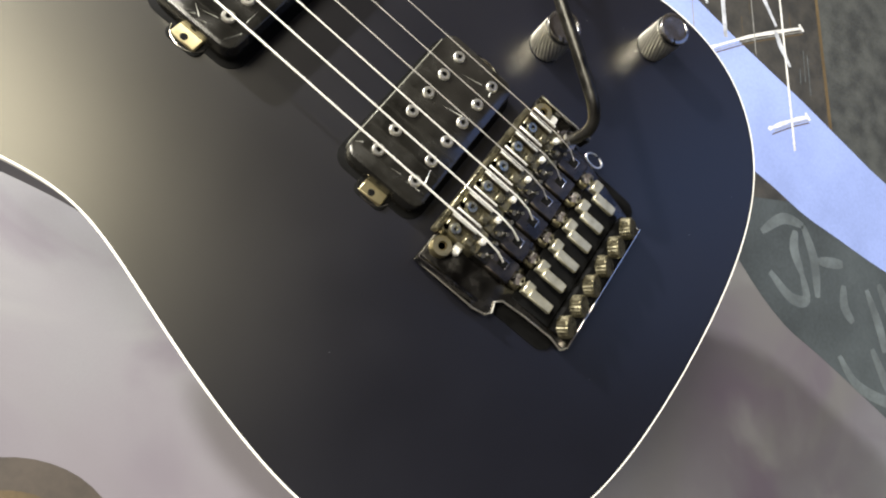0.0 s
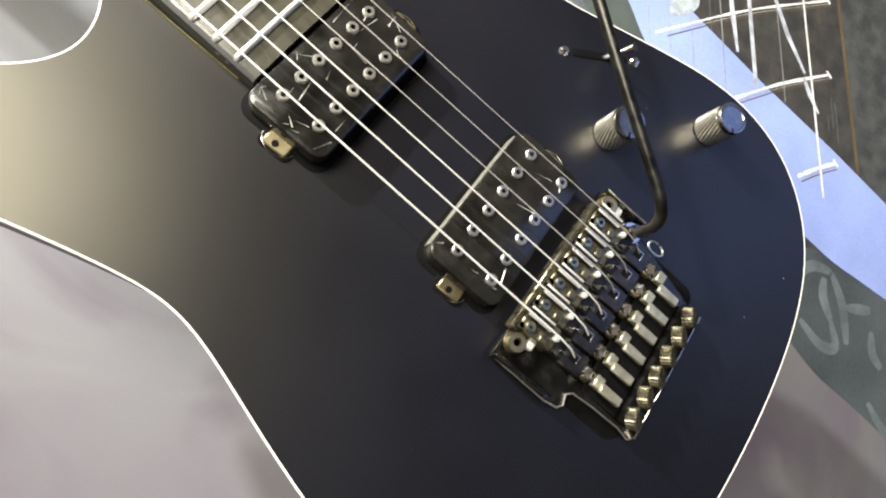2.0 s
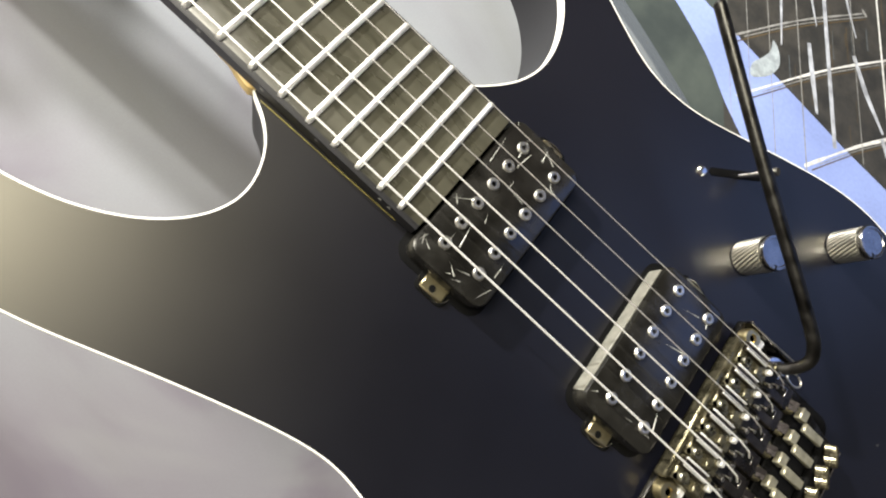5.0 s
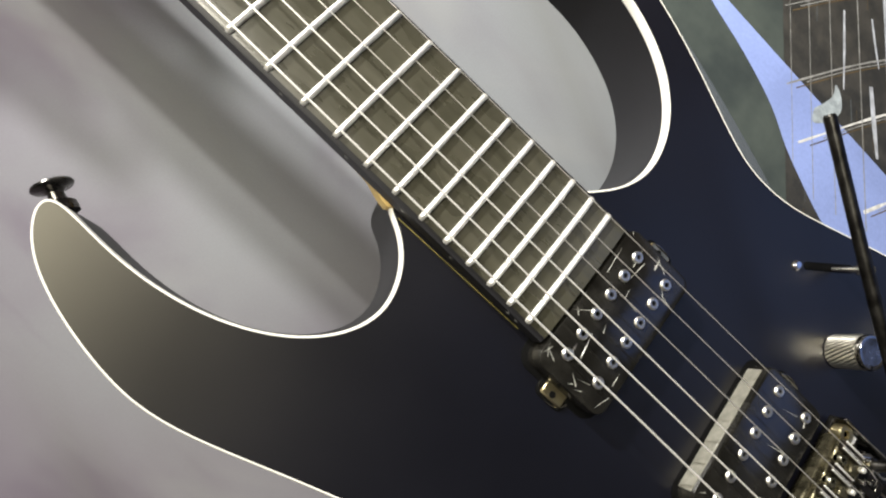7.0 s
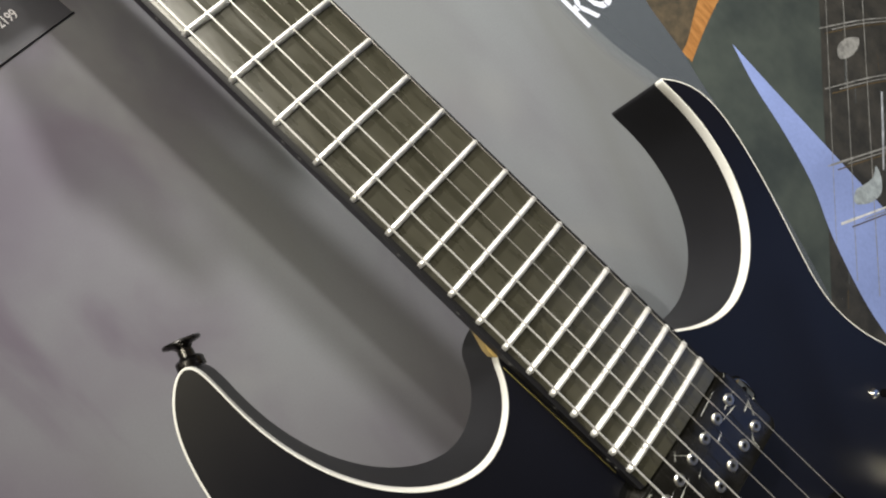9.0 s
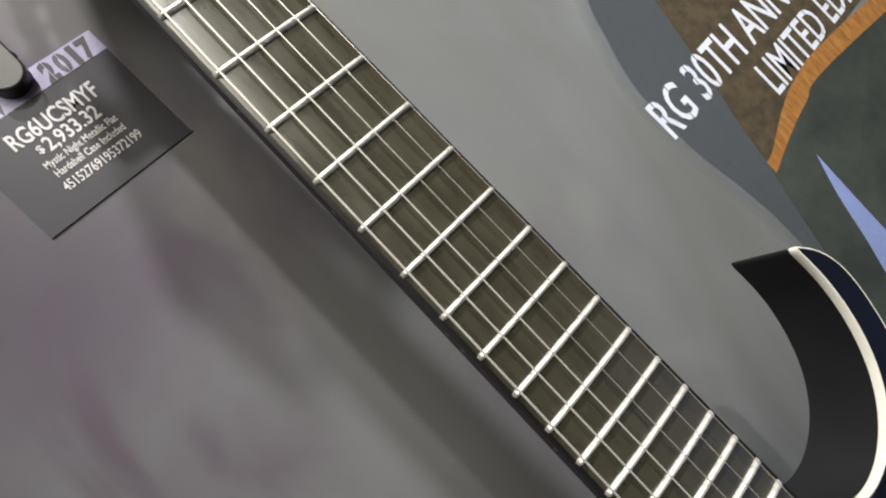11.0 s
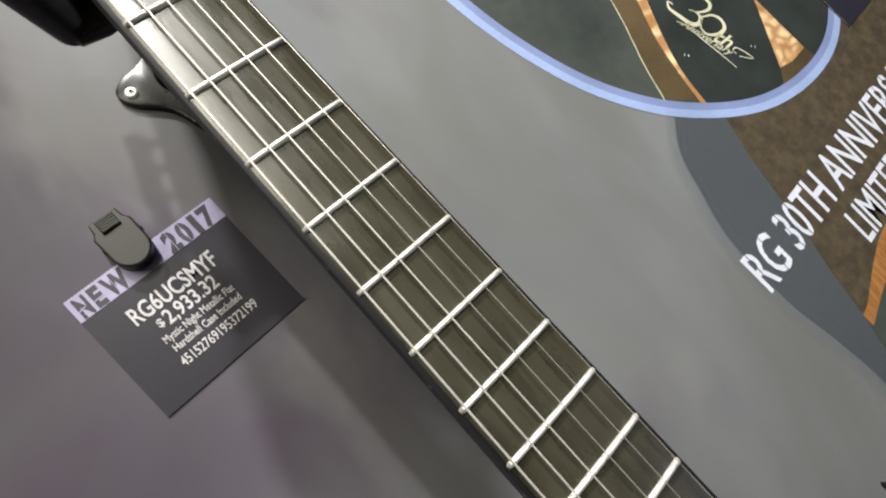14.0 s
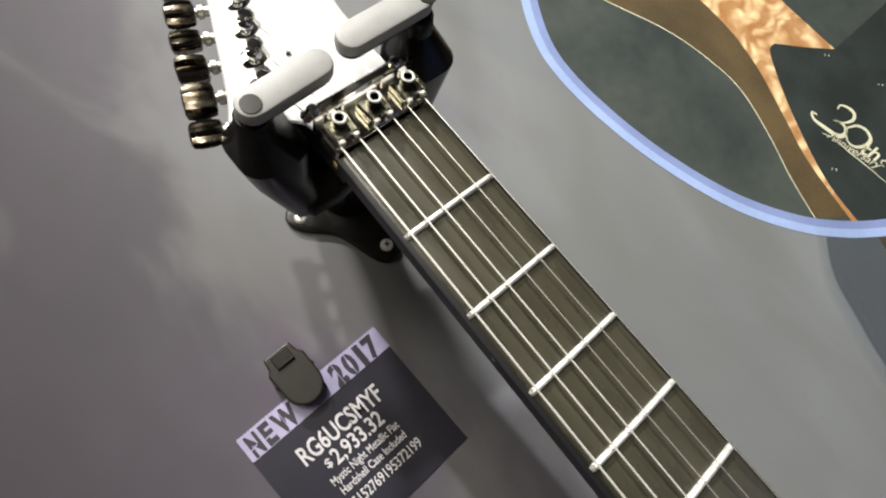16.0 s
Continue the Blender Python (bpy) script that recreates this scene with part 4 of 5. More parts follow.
for k in range(6):
    x = BRIDGE_X[k]
    # saddle with its bolt, string bars and clamping block
    bm = bmesh.new()
    box(bm, x - 0.0006, 0.0042, -0.6345, 0.0103, 0.0072, 0.0160, 0.0005)
    saddle = part("saddle", bm, SADDLE, bridge, "grey metal string saddle")
    bm = bmesh.new()
    turned(bm, [(0.0012, 0.0), (0.0, 0.0)], (x - 0.0044, 0.0004, -0.6274), (0, 1, 0), 12)
    part("saddle_slot", bm, CAVITY, saddle)
    bm = bmesh.new()
    turned(bm, [(0.0024, 0.003), (0.0024, 0.0006), (0.0020, 0.0), (0.0009, 0.0), (0.0008, 0.0012), (0.0, 0.0012)], (x - 0.0031, -0.0010, -0.6305), (0, 1, 0.1), 18)
    part("saddle_bolt", bm, CLAMP, saddle, "round saddle bolt")
    bm = bmesh.new()
    turned(bm, [(0.0006, 0.0), (0.0, 0.0)], (x - 0.0031, 0.0001, -0.6305), (0, 1, 0.1), 6)
    part("bolt_socket", bm, CAVITY, saddle)
    for fx in (0.0001, 0.0032):
        bm = bmesh.new()
        box(bm, x + fx, -0.0022, -0.6318, 0.0007, 0.0010, 0.0116, 0.0002)
        part("saddle_fin", bm, NICKEL, saddle, "bright saddle fin")
    bm = bmesh.new()
    box(bm, x + 0.00165, -0.0006, -0.6320, 0.0040, 0.0026, 0.0114, 0.0002)
    part("fin_block", bm, LOCK, saddle, "dark block between the fins")
    bm = bmesh.new()
    box(bm, x - 0.0034, 0.0006, -0.6372, 0.0040, 0.0030, 0.0034, 0.0004)
    part("saddle_step", bm, SADDLE, saddle)
    bm = bmesh.new()
    box(bm, x - 0.0006, 0.0040, -0.6450, 0.0100, 0.0050, 0.0066, 0.0004)
    part("clamp_well", bm, ARM, saddle, "dark clamp well")
    bm = bmesh.new()
    box(bm, x, 0.0002, -0.6416, 0.0022, 0.0034, 0.0024, 0.0005)
    part("string_block", bm, NICKEL, saddle, "bright string block")
    for px_, pz, ps in ((-0.0042, -0.6440, 0.0017), (-0.0020, -0.6470, 0.0014), (0.0030, -0.6455, 0.0015)):
        bm = bmesh.new()
        turned(bm, [(ps * 0.55, -0.0020), (ps * 0.6, -0.0016), (ps * 0.6, 0.0010)], (x + px_, 0.0006, pz), (0.2, 1, 0.35), 10)
        part("clamp_pin", bm, CHROME, saddle)
    # locking arm with a window, its screw and the pale block behind it
    bm = bmesh.new()
    box(bm, x - 0.0006, 0.0046, -0.6538, 0.0098, 0.0032, 0.0122, 0.0005)
    arm = part("lock_arm", bm, LOCK, bridge, "dark locking arm")
    bm = bmesh.new()
    box(bm, x + 0.0018, 0.0029, -0.6536, 0.0005, 0.0008, 0.0036, 0.0001)
    box(bm, x + 0.0002, 0.0029, -0.6556, 0.0036, 0.0008, 0.0005, 0.0001)
    part("arm_window", bm, SMOKE, arm, "bright edge of the arm's window")
    bm = bmesh.new()
    box(bm, x, 0.0030, -0.6535, 0.0030, 0.0005, 0.0038, 0.0001)
    part("window_hole", bm, CAVITY, arm)
    sx = -0.0300 + 0.01085 * k
    bm = bmesh.new()
    turned(bm, [(0.0024, -0.001), (0.0024, 0.0024), (0.0020, 0.0030), (0.0010, 0.0030), (0.0009, 0.0020), (0.0, 0.0020)], (sx, 0.0040, -0.6618), (0, -0.8, -0.6), 6)
    part("lock_screw", bm, CHROME, arm, "six-sided lock screw")
    bm = bmesh.new()
    box(bm, sx, 0.0058, -0.6625, 0.0062, 0.0036, 0.0052, 0.0008)
    part("screw_bed", bm, SADDLE, arm)
    bm = bmesh.new()
    box(bm, sx - 0.0006, 0.0028, -0.6676, 0.0052, 0.0034, 0.0042, 0.0004)
    part("tongue_block", bm, TONGUE, bridge, "pale block behind the lock screw")
    # tongue and fine tuner
    tx = -0.0322 + 0.01015 * k
    bm = bmesh.new()
    box(bm, tx, 0.0002, -0.6734, 0.0040, 0.0020, 0.0108, 0.0004)
    part("spring_tongue", bm, TONGUE, bridge, "bright tongue under the fine tuner")
    bm = bmesh.new()
    n = 40
    kx, kz = -0.0316 + 0.0103 * k, -0.6900
    turned(bm, [(0.0046, 0.0044), (0.0046, 0.0005), (0.0041, 0.0), (0.0, 0.0)], (kx, 0.0006, kz), (-0.35, 1.0, 0.55), n)
    mid = Vector((kx, 0.0006, kz))
    for i, v in enumerate(bm.verts):
        if i < 2 * n and i % 2:
            v.co += (mid + Vector((-0.35, 1.0, 0.55)).normalized() * (0.0044 if i < n else 0.0005) - v.co) * 0.09
    part("fine_tuner", bm, SADDLE, bridge, "knurled fine tuner knob", angle=20)
bm = bmesh.new()
box(bm, -0.0065, 0.0074, -0.6748, 0.0590, 0.0010, 0.0190, 0.0003)
part("tongue_well", bm, CAVITY, bridge, "flat black plate painting in the well under the tongues")
bm = bmesh.new()
box(bm, -0.0060, 0.0062, -0.6895, 0.060, 0.0036, 0.0095, 0.001)
part("tuner_deck", bm, CAVITY, bridge, "dark fine tuner deck")
bm = bmesh.new()
box(bm, -0.0066, 0.0068, -0.6950, 0.0630, 0.0042, 0.0010, 0.0004)
part("rear_lip", bm, SMOKE, bridge)
bm = bmesh.new()
tube(bm, spline3([(0.030, 0.006, -0.6445), (0.0315, -0.001, -0.6470), (0.0350, -0.008, -0.6480), (0.0390, -0.0125, -0.6440), (0.0465, -0.015, -0.632), (0.0765, -0.019, -0.584), (0.1165, -0.0225, -0.526)], 8), 0.0025, 14)
turned(bm, [(0.0025, 0.0), (0.0020, 0.001), (0.0, 0.0012)], (0.1165, -0.0225, -0.526), (0.04, -0.0035, 0.058), 14)
part("tremolo_arm", bm, ARM, guitar, "bent dark metal tremolo arm")
bm = bmesh.new()
turned(bm, [(0.0052, 0.008), (0.0052, 0.001), (0.0045, 0.0), (0.003, 0.0), (0.003, -0.003), (0.0, -0.003)], (0.0305, 0.002, -0.6455), (0, 1, 0), 18)
part("arm_socket", bm, CHROME, bridge)


# control knobs, selector switch, strap button
def knob(x, z):
    bm = bmesh.new()
    n, rows = 56, 12
    rings = []
    for i in range(rows):
        h = 0.0005 + 0.0137 * i / (rows - 1)
        rings.append([bm.verts.new((x + r * math.cos(a), TOP - h, z + r * math.sin(a))) for r, a in ((0.0078 - (0.0004 if (k + i) % 2 else 0.0), 2 * math.pi * (k + 0.35 * i) / n) for k in range(n))])
    for a, b in zip(rings, rings[1:]):
        for k in range(n):
            bm.faces.new((a[k - 1], a[k], b[k], b[k - 1]))
    bm.faces.new(rings[0])
    bm.faces.new(list(reversed(rings[-1])))
    bmesh.ops.triangulate(bm, faces=bm.faces[:])
    ob = part("control_knob", bm, STEEL, guitar, "knurled chrome control knob", smooth=False)
    bm = bmesh.new()
    turned(bm, [(0.0070, 0.0136), (0.0070, 0.0146), (0.0077, 0.0148), (0.0078, 0.0164), (0.0074, 0.0170), (0.0062, 0.0171), (0.0059, 0.0168), (0.0, 0.0167)], (x, TOP, z), (0, -1, 0), 40)
    part("cap", bm, CAPMETAL, ob, "flat polished cap with a raised rim")
    bm = bmesh.new()
    box(bm, x - 0.0060, TOP - 0.0164, z - 0.0030, 0.0026, 0.0016, 0.0011, 0.0002, turn=radians(-30))
    part("pointer_notch", bm, CAVITY, ob, "dark pointer notch")


knob(0.0670, -0.6150)
knob(0.1095, -0.6545)
slot = part("selector_switch", plate(round_rect(0.0965, -0.590, 0.0040, 0.030, 0.0019, turn=radians(39)), TOP - 0.0003, TOP + 0.001, 0.0001), CAVITY, guitar, "lever selector switch")
for sx, sz in ((0.0842, -0.5752), (0.1085, -0.6048)):
    bm = bmesh.new()
    turned(bm, [(0.0026, 0.0), (0.0026, 0.0005), (0.0017, 0.0016), (0.0, 0.0019)], (sx, TOP, sz), (0, -1, 0), 16)
    part("switch_screw", bm, CHROME, slot, "domed chrome screw")
bm = bmesh.new()
tube(bm, [(0.0975, TOP, -0.592), (0.0985, TOP - 0.006, -0.5945), (0.0995, TOP - 0.0155, -0.5975)], 0.0012, 10, [0.0011, 0.0013, 0.0019])
part("switch_lever", bm, CHROME, slot, "chrome lever")
bm = bmesh.new()
turned(bm, [(0.0050, -0.002), (0.0050, 0.0012), (0.0042, 0.0020), (0.0028, 0.0026), (0.0026, 0.0056), (0.0034, 0.0066), (0.0064, 0.0074), (0.0069, 0.0080), (0.0066, 0.0088), (0.0030, 0.0093), (0.0, 0.0090)], (-0.1026, 0.031, -0.3405), (0.38, 0.03, 0.92), 28)
part("strap_button", bm, COSMO, guitar, "dark metal strap button on the horn tip")
# dust specks
rnd = random.Random(11)
bm = bmesh.new()
for k in range(16):
    x, z = rnd.uniform(-0.1, 0.11), rnd.uniform(-0.73, -0.5)
    if abs(x) > 0.05 or z > -0.5 or z < -0.71:
        box(bm, x, TOP - 0.0001, z, rnd.uniform(0.0001, 0.0003), 0.0002, rnd.uniform(0.0001, 0.0004), 0.00005, rnd.uniform(0, 3))
tagged(part("dust", bm, INK_DIM, body), "", "", "", "stuff")

# headstock with tuners and locking nut
TILT = math.tan(radians(11))


def head_y(z):
    return 0.0058 + max(0.0, z - 0.012) * TILT


head_line = spline([(-0.0200, -0.002), (-0.0200, 0.012), (-0.0212, 0.0215), (-0.0290, 0.0280), (-0.0400, 0.0325), (-0.0415, 0.0375), (-0.0350, 0.049), (-0.0130, 0.098), (0.014, 0.16), (0.024, 0.186), (0.034, 0.192), (0.048, 0.178), (0.042, 0.13), (0.028, 0.07), (0.0225, 0.03), (0.0202, 0.012), (0.0200, -0.002)], 5)
bm = loft([(inset(head_line, 0.0008), 0.0), (head_line, 0.0008), (head_line, 0.013), (inset(head_line, 0.001), 0.0142)])
for v in bm.verts:
    v.co.y += head_y(v.co.z)
bm.normal_update()
head = part("headstock", bm, HEAD, guitar, "satin headstock with lamp glare painted white on its face")
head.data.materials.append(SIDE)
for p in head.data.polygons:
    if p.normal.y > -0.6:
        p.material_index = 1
STEP = Vector((0.0060, 0.0, 0.0147))
first_post, first_button = Vector((-0.0236, 0, 0.0425)), Vector((-0.0478, 0, 0.0432))
for k in range(6):
    p = first_post + STEP * k
    p.y = head_y(p.z)
    bm = bmesh.new()
    turned(bm, [(0.0050, 0.0), (0.0050, 0.0010), (0.0036, 0.0016), (0.0022, 0.0018), (0.0022, 0.0045), (0.0031, 0.0050), (0.0031, 0.0068), (0.0020, 0.0074), (0.0022, 0.0105), (0.0026, 0.0118), (0.0018, 0.0126), (0.0, 0.0126)], p, (0, -1, -0.19), 18)
    tuner = part("tuner", bm, CHROME, guitar, "tuning post with fluted button")
    b = first_button + STEP * k
    b.y = head_y(b.z) + 0.009
    bm = bmesh.new()
    turned(bm, [(0.0022, 0.0), (0.0022, 0.004), (0.0030, 0.0045), (0.0030, 0.0065), (0.0018, 0.007), (0.0018, 0.012)], b + Vector((0.0125, 0, -0.0050)), (-1, 0, 0.42), 12)
    part("tuner_shaft", bm, STEEL, tuner, "bright ringed shaft")
    bm = bmesh.new()
    n = 32
    axis = Vector((-1, 0, 0.42)).normalized()
    rings = []
    for h, w in ((-0.0056, 0.78), (-0.0050, 1.06), (-0.0019, 1.2), (0.0030, 1.22), (0.0056, 1.1), (0.0063, 0.8)):
        ring = []
        for i in range(n):
            a = 2 * math.pi * i / n
            flute = 1 + 0.10 * math.cos(a * 8)
            up, out = Vector((0.42, 0, 1)).normalized(), Vector((0, 1, 0))
            spin = radians((48, 80, 8, 38, 62, 20)[k])
            p1, p2 = math.cos(a) * 0.0036 * w * flute, math.sin(a) * 0.0068 * w * flute
            ring.append(bm.verts.new(b + axis * h + up * (p1 * math.cos(spin) + p2 * math.sin(spin)) + out * (p2 * math.cos(spin) - p1 * math.sin(spin))))
        rings.append(ring)
    for a, c in zip(rings, rings[1:]):
        for i in range(n):
            bm.faces.new((a[i - 1], a[i], c[i], c[i - 1]))
    bm.faces.new(rings[0])
    bm.faces.new(list(reversed(rings[-1])))
    part("tuner_button", bm, BUTTON, tuner, "dark fluted metal button")
    bm = bmesh.new()
    tube(bm, [(NUT_X[k] * 1.02, -0.0012, 0.012), (NUT_X[k] * 1.03, 0.004, 0.024), (p.x + 0.0015, p.y - 0.007, p.z)], GAUGE[k] * 0.5, 6)
    part("string_end", bm, SMOKE, guitar)
bm = bmesh.new()
turned(bm, [(0.0011, 0.0), (0.0011, 0.001), (0.0, 0.0016)], (-0.0055, head_y(0.052), 0.052), (0, -1, -0.19), 10)
part("head_screw", bm, COSMO, head)
bm = bmesh.new()
box(bm, 0, 0.0022, 0.0086, 0.0425, 0.0068, 0.0148, 0.0008)
nut = part("locking_nut", bm, SMOKE, guitar, "smoked chrome locking nut")
# added bright strips stand for reflections on the nut's rear lip
for x0, x1 in ((-0.0208, -0.0172), (-0.0150, -0.0122), (-0.0088, 0.0062), (0.0088, 0.0142), (0.0172, 0.0204)):
    bm = bmesh.new()
    box(bm, (x0 + x1) / 2, -0.0022, 0.0146, x1 - x0, 0.0024, 0.0018, 0.0004)
    part("lip_gleam", bm, NICKEL, nut, "bright strip added as the rear lip's reflection")
for k, x in enumerate((-0.0150, 0.0002, 0.0155)):
    bm = bmesh.new()
    box(bm, x, -0.0026, 0.0078, 0.0116, 0.0028, 0.0088, 0.0008)
    clamp = part("clamp", bm, CLAMP, nut, "dark clamp block")
    for s in (-1, 1):
        bm = bmesh.new()
        box(bm, x + s * 0.0050, -0.0041, 0.0074, 0.0013, 0.0012, 0.0084, 0.0004, turn=radians(4 * s))
        part("clamp_rail", bm, SMOKE, clamp, "pale raised rail")
        bm = bmesh.new()
        box(bm, x + s * 0.0030, -0.0030, 0.0026, 0.0022, 0.0026, 0.0018, 0.0005)
        part("clamp_lip", bm, NICKEL, clamp, "bright lip over the string")
    bm = bmesh.new()
    turned(bm, [(0.0026, 0.0044), (0.0026, 0.0003), (0.0024, 0.0001), (0.0016, 0.0001), (0.0015, 0.0016), (0.0, 0.0016)], (x, -0.0084, 0.0088), (0, 1, 0), 20)
    part("clamp_bolt", bm, COSMO, clamp, "round bolt with hex socket")
    bm = bmesh.new()
    tube(bm, [(x + 0.0021 * math.cos(a * math.pi / 12), -0.0084, 0.0088 + 0.0021 * math.sin(a * math.pi / 12)) for a in range(25)], 0.0005, 8)
    part("bolt_rim", bm, NICKEL, clamp, "bright bolt rim")
    bm = bmesh.new()
    turned(bm, [(0.0015, 0.0), (0.0, 0.0)], (x, -0.0070, 0.0088), (0, 1, 0), 6)
    part("bolt_socket", bm, CAVITY, clamp)
bm = bmesh.new()
box(bm, 0.0, -0.0006, 0.0188, 0.046, 0.0034, 0.0046, 0.0015)
part("string_retainer", bm, SMOKE, guitar, "smoked chrome string retainer bar")
for x in (-0.0185, 0.0185):
    bm = bmesh.new()
    turned(bm, [(0.0024, 0.001), (0.0024, -0.0006), (0.0016, -0.0013), (0.0, -0.0013)], (x, -0.0026, 0.0188), (0, 1, 0), 14)
    part("retainer_screw", bm, CHROME, guitar)

# ---------------------------------------------------------------- wall hanger
hanger = thing("wall_hanger", "black wall-mounted guitar hanger with grey rubber arms", "hanger")
wp = spline([(-0.0165, 0.050), (-0.0125, 0.0385), (0.004, 0.022), (0.014, -0.006), (0.024, -0.0125), (0.034, -0.006), (0.046, 0.022), (0.062, 0.0385), (0.066, 0.050), (0.058, 0.058), (0.036, 0.066), (0.024, 0.1), (0.012, 0.066), (-0.008, 0.058)], 5, True)
wall_plate = part("wall_plate", plate(wp, 0.1715, WALL_Y, 0.0015), HANGER, hanger, "black screwed wall plate")
for x, z in ((-0.0085, 0.0455), (0.0243, -0.0020), (0.057, 0.0455), (0.024, 0.09)):
    bm = bmesh.new()
    turned(bm, [(0.0042, 0.0), (0.0042, 0.0008), (0.003, 0.0022), (0.0, 0.0028)], (x, 0.1715, z), (0, -1, 0), 18)
    part("screw", bm, NICKEL, wall_plate, "cross-head screw")
    bm = bmesh.new()
    box(bm, x, 0.1686, z, 0.0036, 0.0008, 0.0008, 0.0001, 0.6)
    box(bm, x, 0.1686, z, 0.0008, 0.0008, 0.0036, 0.0001, 0.6)
    part("screw_cross", bm, CAVITY, wall_plate)
bm = bmesh.new()
turned(bm, [(0.0155, 0.0), (0.0150, 0.006), (0.0115, 0.012), (0.0105, 0.06), (0.0125, 0.115), (0.0125, 0.125)], (0.024, 0.1715, 0.042), (-0.15, -1, -0.03), 24)
part("post", bm, HANGER, hanger, "black round post")
yoke_rings = []
bm = bmesh.new()
for x, w, zc in ((-0.032, 0.009, 0.02), (-0.028, 0.016, 0.021), (-0.015, 0.02, 0.024), (0.008, 0.022, 0.03), (0.03, 0.02, 0.028), (0.044, 0.016, 0.026), (0.048, 0.009, 0.026)):
    yoke_rings.append([bm.verts.new((x, 0.056 + 0.62 * w * math.cos(2 * math.pi * k / 16), zc + w * math.sin(2 * math.pi * k / 16))) for k in range(16)])
for a, b in zip(yoke_rings, yoke_rings[1:]):
    for k in range(16):
        bm.faces.new((a[k - 1], a[k], b[k], b[k - 1]))
bm.faces.new(yoke_rings[0])
bm.faces.new(list(reversed(yoke_rings[-1])))
part("yoke", bm, HANGER, hanger, "black moulded yoke")
for s in (-1, 1):
    x0 = -0.0385 if s < 0 else 0.0400
    xc, za = (-0.0372, 0.0262) if s < 0 else (0.0384, 0.0300)
    rr = [(round_rect(xc, za + 0.0005, 0.0118, 0.0118, 0.0058), -0.0062), (round_rect(xc, za + 0.0003, 0.0132, 0.0132, 0.0065), -0.0050), (round_rect(xc, za - 0.0002, 0.0140, 0.0145, 0.0068), 0.001), (round_rect(x0 - 0.003 * s, 0.0240, 0.0270, 0.026, 0.009), 0.011), (round_rect(x0 - 0.005 * s, 0.0235, 0.023, 0.027, 0.010), 0.030), (round_rect(x0 - 0.014 * s, 0.021, 0.020, 0.028, 0.009), 0.060)]
    part("prong", loft(rr), HANGER, hanger, "black prong holding the headstock")
    xa, xb = (-0.0425, -0.0045) if s < 0 else (0.0010, 0.0440)
    za = 0.0262 if s < 0 else 0.0300
    cap = round_rect((xa + xb) / 2, za + 0.001, xb - xa, 0.0115, 0.0056, turn=radians(3 if s < 0 else 1), n=8)
    arm = part("rubber_arm", plate(cap, -0.0135, -0.0082, 0.0012), RUBBER, hanger, "grey rubber-covered swing arm")
    part("arm_core", plate(inset(cap, 0.0005), -0.0082, -0.0062, 0.0004), HANGER, arm, "black arm core")
    bm = bmesh.new()
    turned(bm, [(0.0036, 0.0), (0.0036, 0.0004), (0.0, 0.0005)], (x0 + 0.001, -0.0135, za - 0.0005), (0, -1, 0), 20)
    part("pivot_cap", bm, CLIP, arm, "dark pivot cap")

# ---------------------------------------------------------------- price tag and its clip
tag = thing("price_tag", "dark printed price card with lilac top stripe clipped to the wall", "price tag")
TAG_TURN = radians(1.6)
TC = Vector((-0.0645, -0.0848))
TW, TH = 0.1015, 0.0893


def on_tag(u, v):
    a, b = (u - 0.5) * TW, (0.5 - v) * TH
    c, s = math.cos(TAG_TURN), math.sin(TAG_TURN)
    return (TC.x + a * c - b * s, TC.y + a * s + b * c)


TY = 0.1758
card = part("card", loft([([on_tag(0, 1), on_tag(1, 1), on_tag(1, 0), on_tag(0, 0)], TY), ([on_tag(0, 1), on_tag(1, 1), on_tag(1, 0), on_tag(0, 0)], TY + 0.0009)]), CARD, tag, "dark violet card", smooth=False)
sheet("stripe", [on_tag(0.0, 0.0), on_tag(1.0, 0.0), on_tag(1.0, 0.175), on_tag(0.0, 0.175)], TY - 0.0002, LILAC, tag, "lilac stripe")
bm = bmesh.new()
for i in range(48):
    u = (i + 0.5) / 48
    x, z = on_tag(u, 0)
    box(bm, x, TY + 0.0003, z, 0.0011, 0.0006, 0.0012, 0.0001)
part("perforation", bm, LILAC, tag, "torn perforated edge")
for a, b, u, v in ((1.0, 0.0, 1.0, 1.0),):
    p, q = on_tag(a, b), on_tag(u, v)
    stroke("card_rim", [p, q], 0.0005, TY - 0.0002, CARD_EDGE, tag)


def tag_text(text, u0, u1, v, h, material, bold=0.0, k=0.0004, stencil=False, split=True):
    x, z = on_tag(u0, v)
    ob = lettering("printed_line", text, x, z, TY - k, h * TH, material, tag, width=(u1 - u0) * TW, turn=TAG_TURN, bold=bold, stencil=stencil, split=split)
    if not split:
        tagged(ob, kind="stuff")


tag_text("N", 0.030, 0.102, 0.160, 0.138, DARK_INK, 0.05, stencil=True)
tag_text("E", 0.122, 0.186, 0.160, 0.138, DARK_INK, 0.05, stencil=True)
tag_text("W", 0.202, 0.345, 0.160, 0.138, DARK_INK, 0.05, stencil=True)
for sign, u0, u1 in (("2", 0.612, 0.692), ("0", 0.706, 0.782), ("1", 0.806, 0.846), ("7", 0.868, 0.950)):
    tag_text(sign, u0, u1, 0.162, 0.142, DARK_INK, 0.055, stencil=sign in "20")
for u0, v0, u1, v1 in ((0.030, 0.110, 0.075, 0.100), (0.125, 0.112, 0.185, 0.108)):
    stroke("stencil_gap", [on_tag(u0, v0), on_tag(u1, v1)], 0.0007, TY - 0.0005, LILAC, tag)
tag_text("RG6UCSMYF", 0.20, 0.775, 0.413, 0.122, WHITE_INK, 0.018)
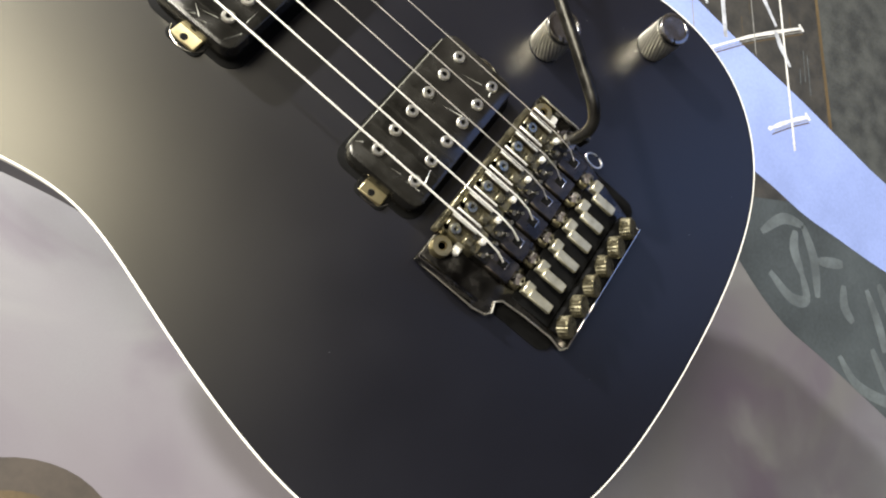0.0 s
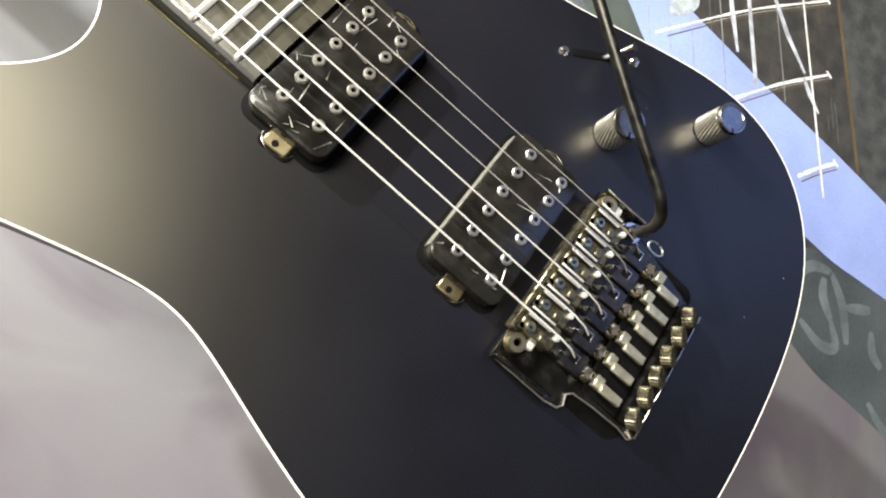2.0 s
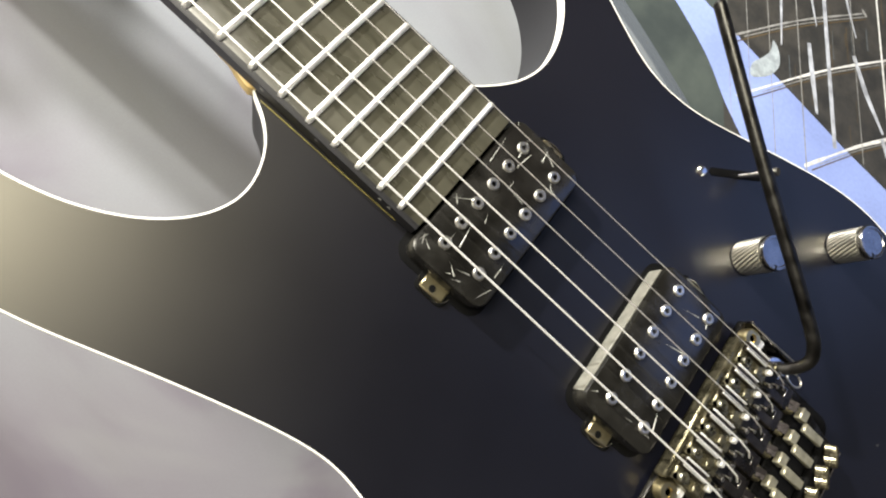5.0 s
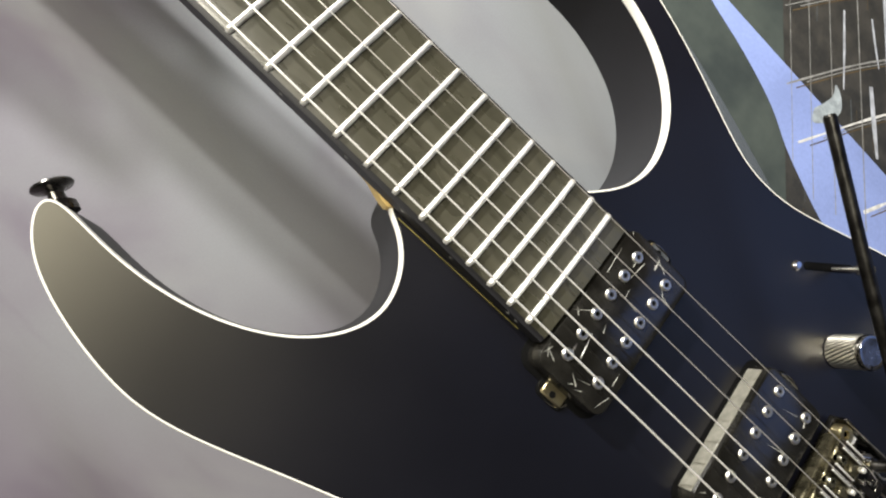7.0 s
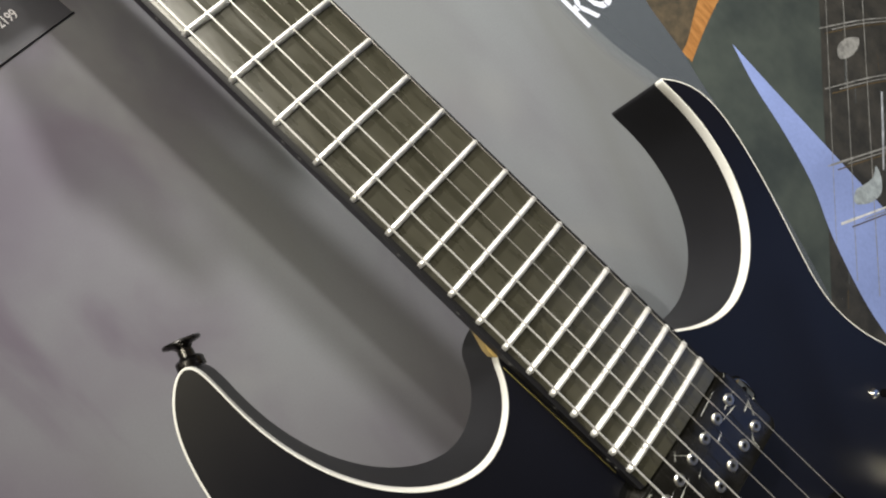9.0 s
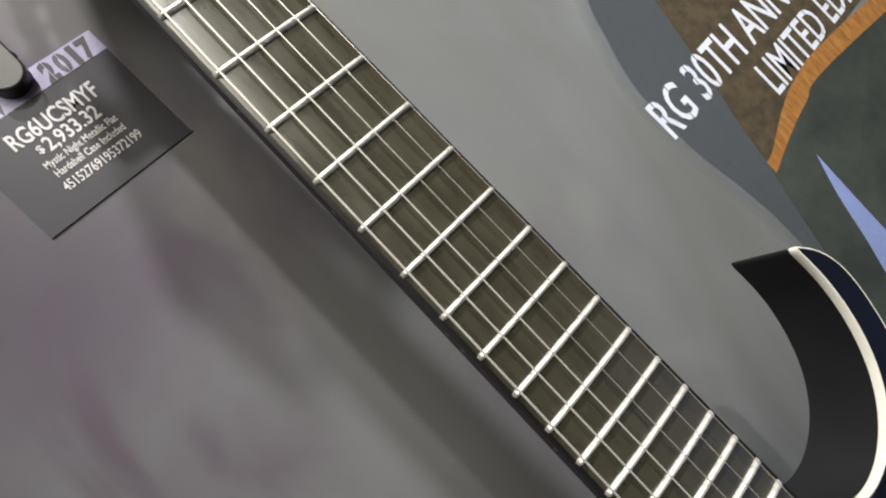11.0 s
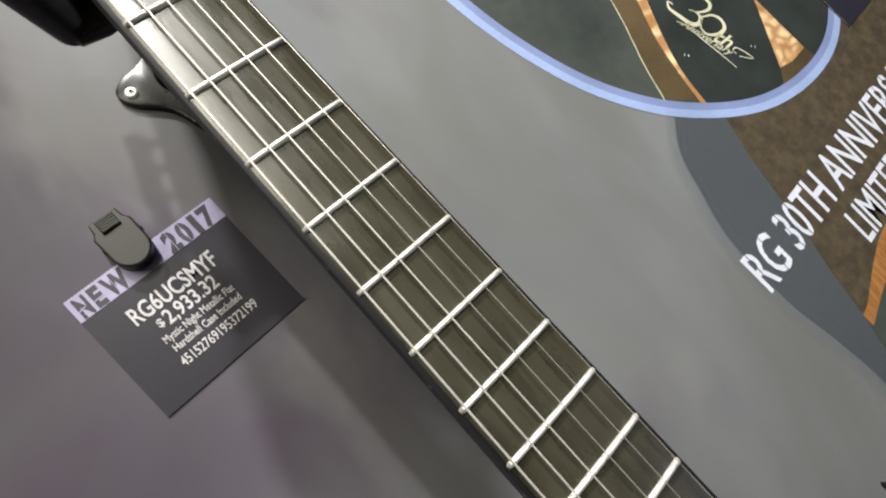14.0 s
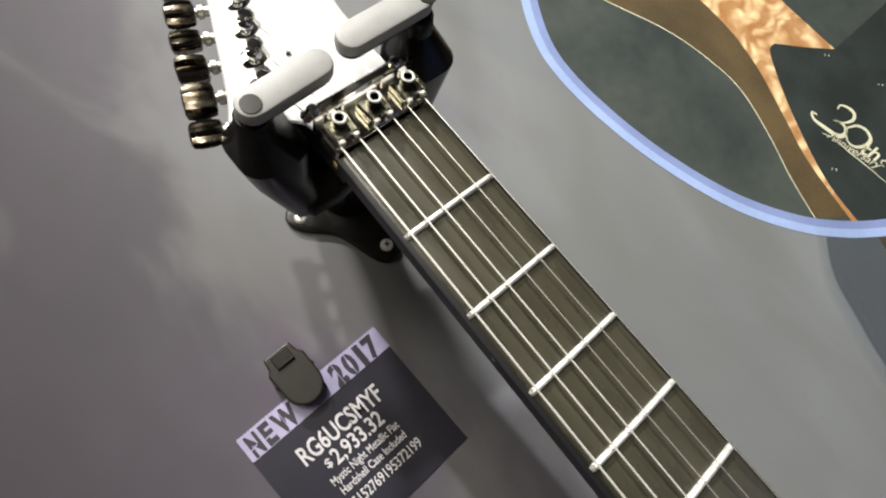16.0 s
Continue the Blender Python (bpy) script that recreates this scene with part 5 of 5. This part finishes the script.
tag_text("$", 0.283, 0.320, 0.518, 0.058, WHITE_INK, 0.014)
tag_text("2,933.32", 0.335, 0.69, 0.540, 0.104, WHITE_INK, 0.018)
tag_text("Mystic Night Metallic Flat", 0.250, 0.735, 0.628, 0.054, WHITE_INK, 0.012, split=False)
tag_text("Hardshell Case Included", 0.262, 0.730, 0.710, 0.054, WHITE_INK, 0.012, split=False)
tag_text("45152769195372199", 0.240, 0.770, 0.822, 0.070, WHITE_INK, 0.012, split=False)

clip = thing("tag_clip", "olive-grey plastic clip gripping the price card", "clip")
cl = [(0.0119, 0.002), (0.0121, 0.0095), (0.0098, 0.0125), (0.0086, 0.0192), (-0.0086, 0.0192), (-0.0098, 0.0125), (-0.0121, 0.0095), (-0.0119, 0.002)][::-1] + [(0.0118 * math.cos(a * math.pi / 14), -0.006 - 0.0118 * math.sin(a * math.pi / 14)) for a in range(0, 15)]
ct = radians(2)
cl = [(-0.0700 + x * math.cos(ct) - z * math.sin(ct), -0.0345 + x * math.sin(ct) + z * math.cos(ct)) for x, z in cl]
shell = part("shell", plate(cl, 0.1640, 0.1755, 0.0012), CLIP, clip, "rounded clip shell", angle=14)
bm = bmesh.new()
box(bm, -0.0702, 0.1630, -0.0215, 0.0115, 0.0016, 0.0085, 0.0004, -ct)
grip = part("grip", bm, CLIP, clip, "ribbed grip pad")
for k in range(5):
    bm = bmesh.new()
    box(bm, -0.0702, 0.1620, -0.0247 + 0.0016 * k, 0.0105, 0.0006, 0.0007, 0.0002, -ct)
    part("rib", bm, CLIP, grip)
for s in (-1, 1):
    bm = bmesh.new()
    box(bm, -0.0700 + s * 0.0120, 0.1680, -0.0335, 0.0012, 0.0040, 0.0022, 0.0002)
    part("hinge_notch", bm, CAVITY, clip)

# neighbouring card, of which only a corner is seen
card2 = thing("price_tag", "dark price card with small white print beside the mural arc", "price tag")
c2 = [(0.5640, -0.2640), (0.6640, -0.2600), (0.6600, -0.1650), (0.5610, -0.1690)]
part("card", loft([(c2, TY), (c2, TY + 0.0009)]), CARD, card2, "dark violet card", smooth=False)
stroke("card_rim", [(0.5640, -0.2640), (0.5610, -0.1690)], 0.0008, TY - 0.0002, CARD_EDGE, card2)
for k, (a, b) in enumerate(((0.575, 0.622), (0.58, 0.63), (0.575, 0.64), (0.585, 0.645))):
    stroke("print_bar", [(a, -0.232 + 0.013 * k), (b, -0.231 + 0.013 * k)], 0.006 if k > 1 else 0.003, TY - 0.0003, WHITE_INK, card2)
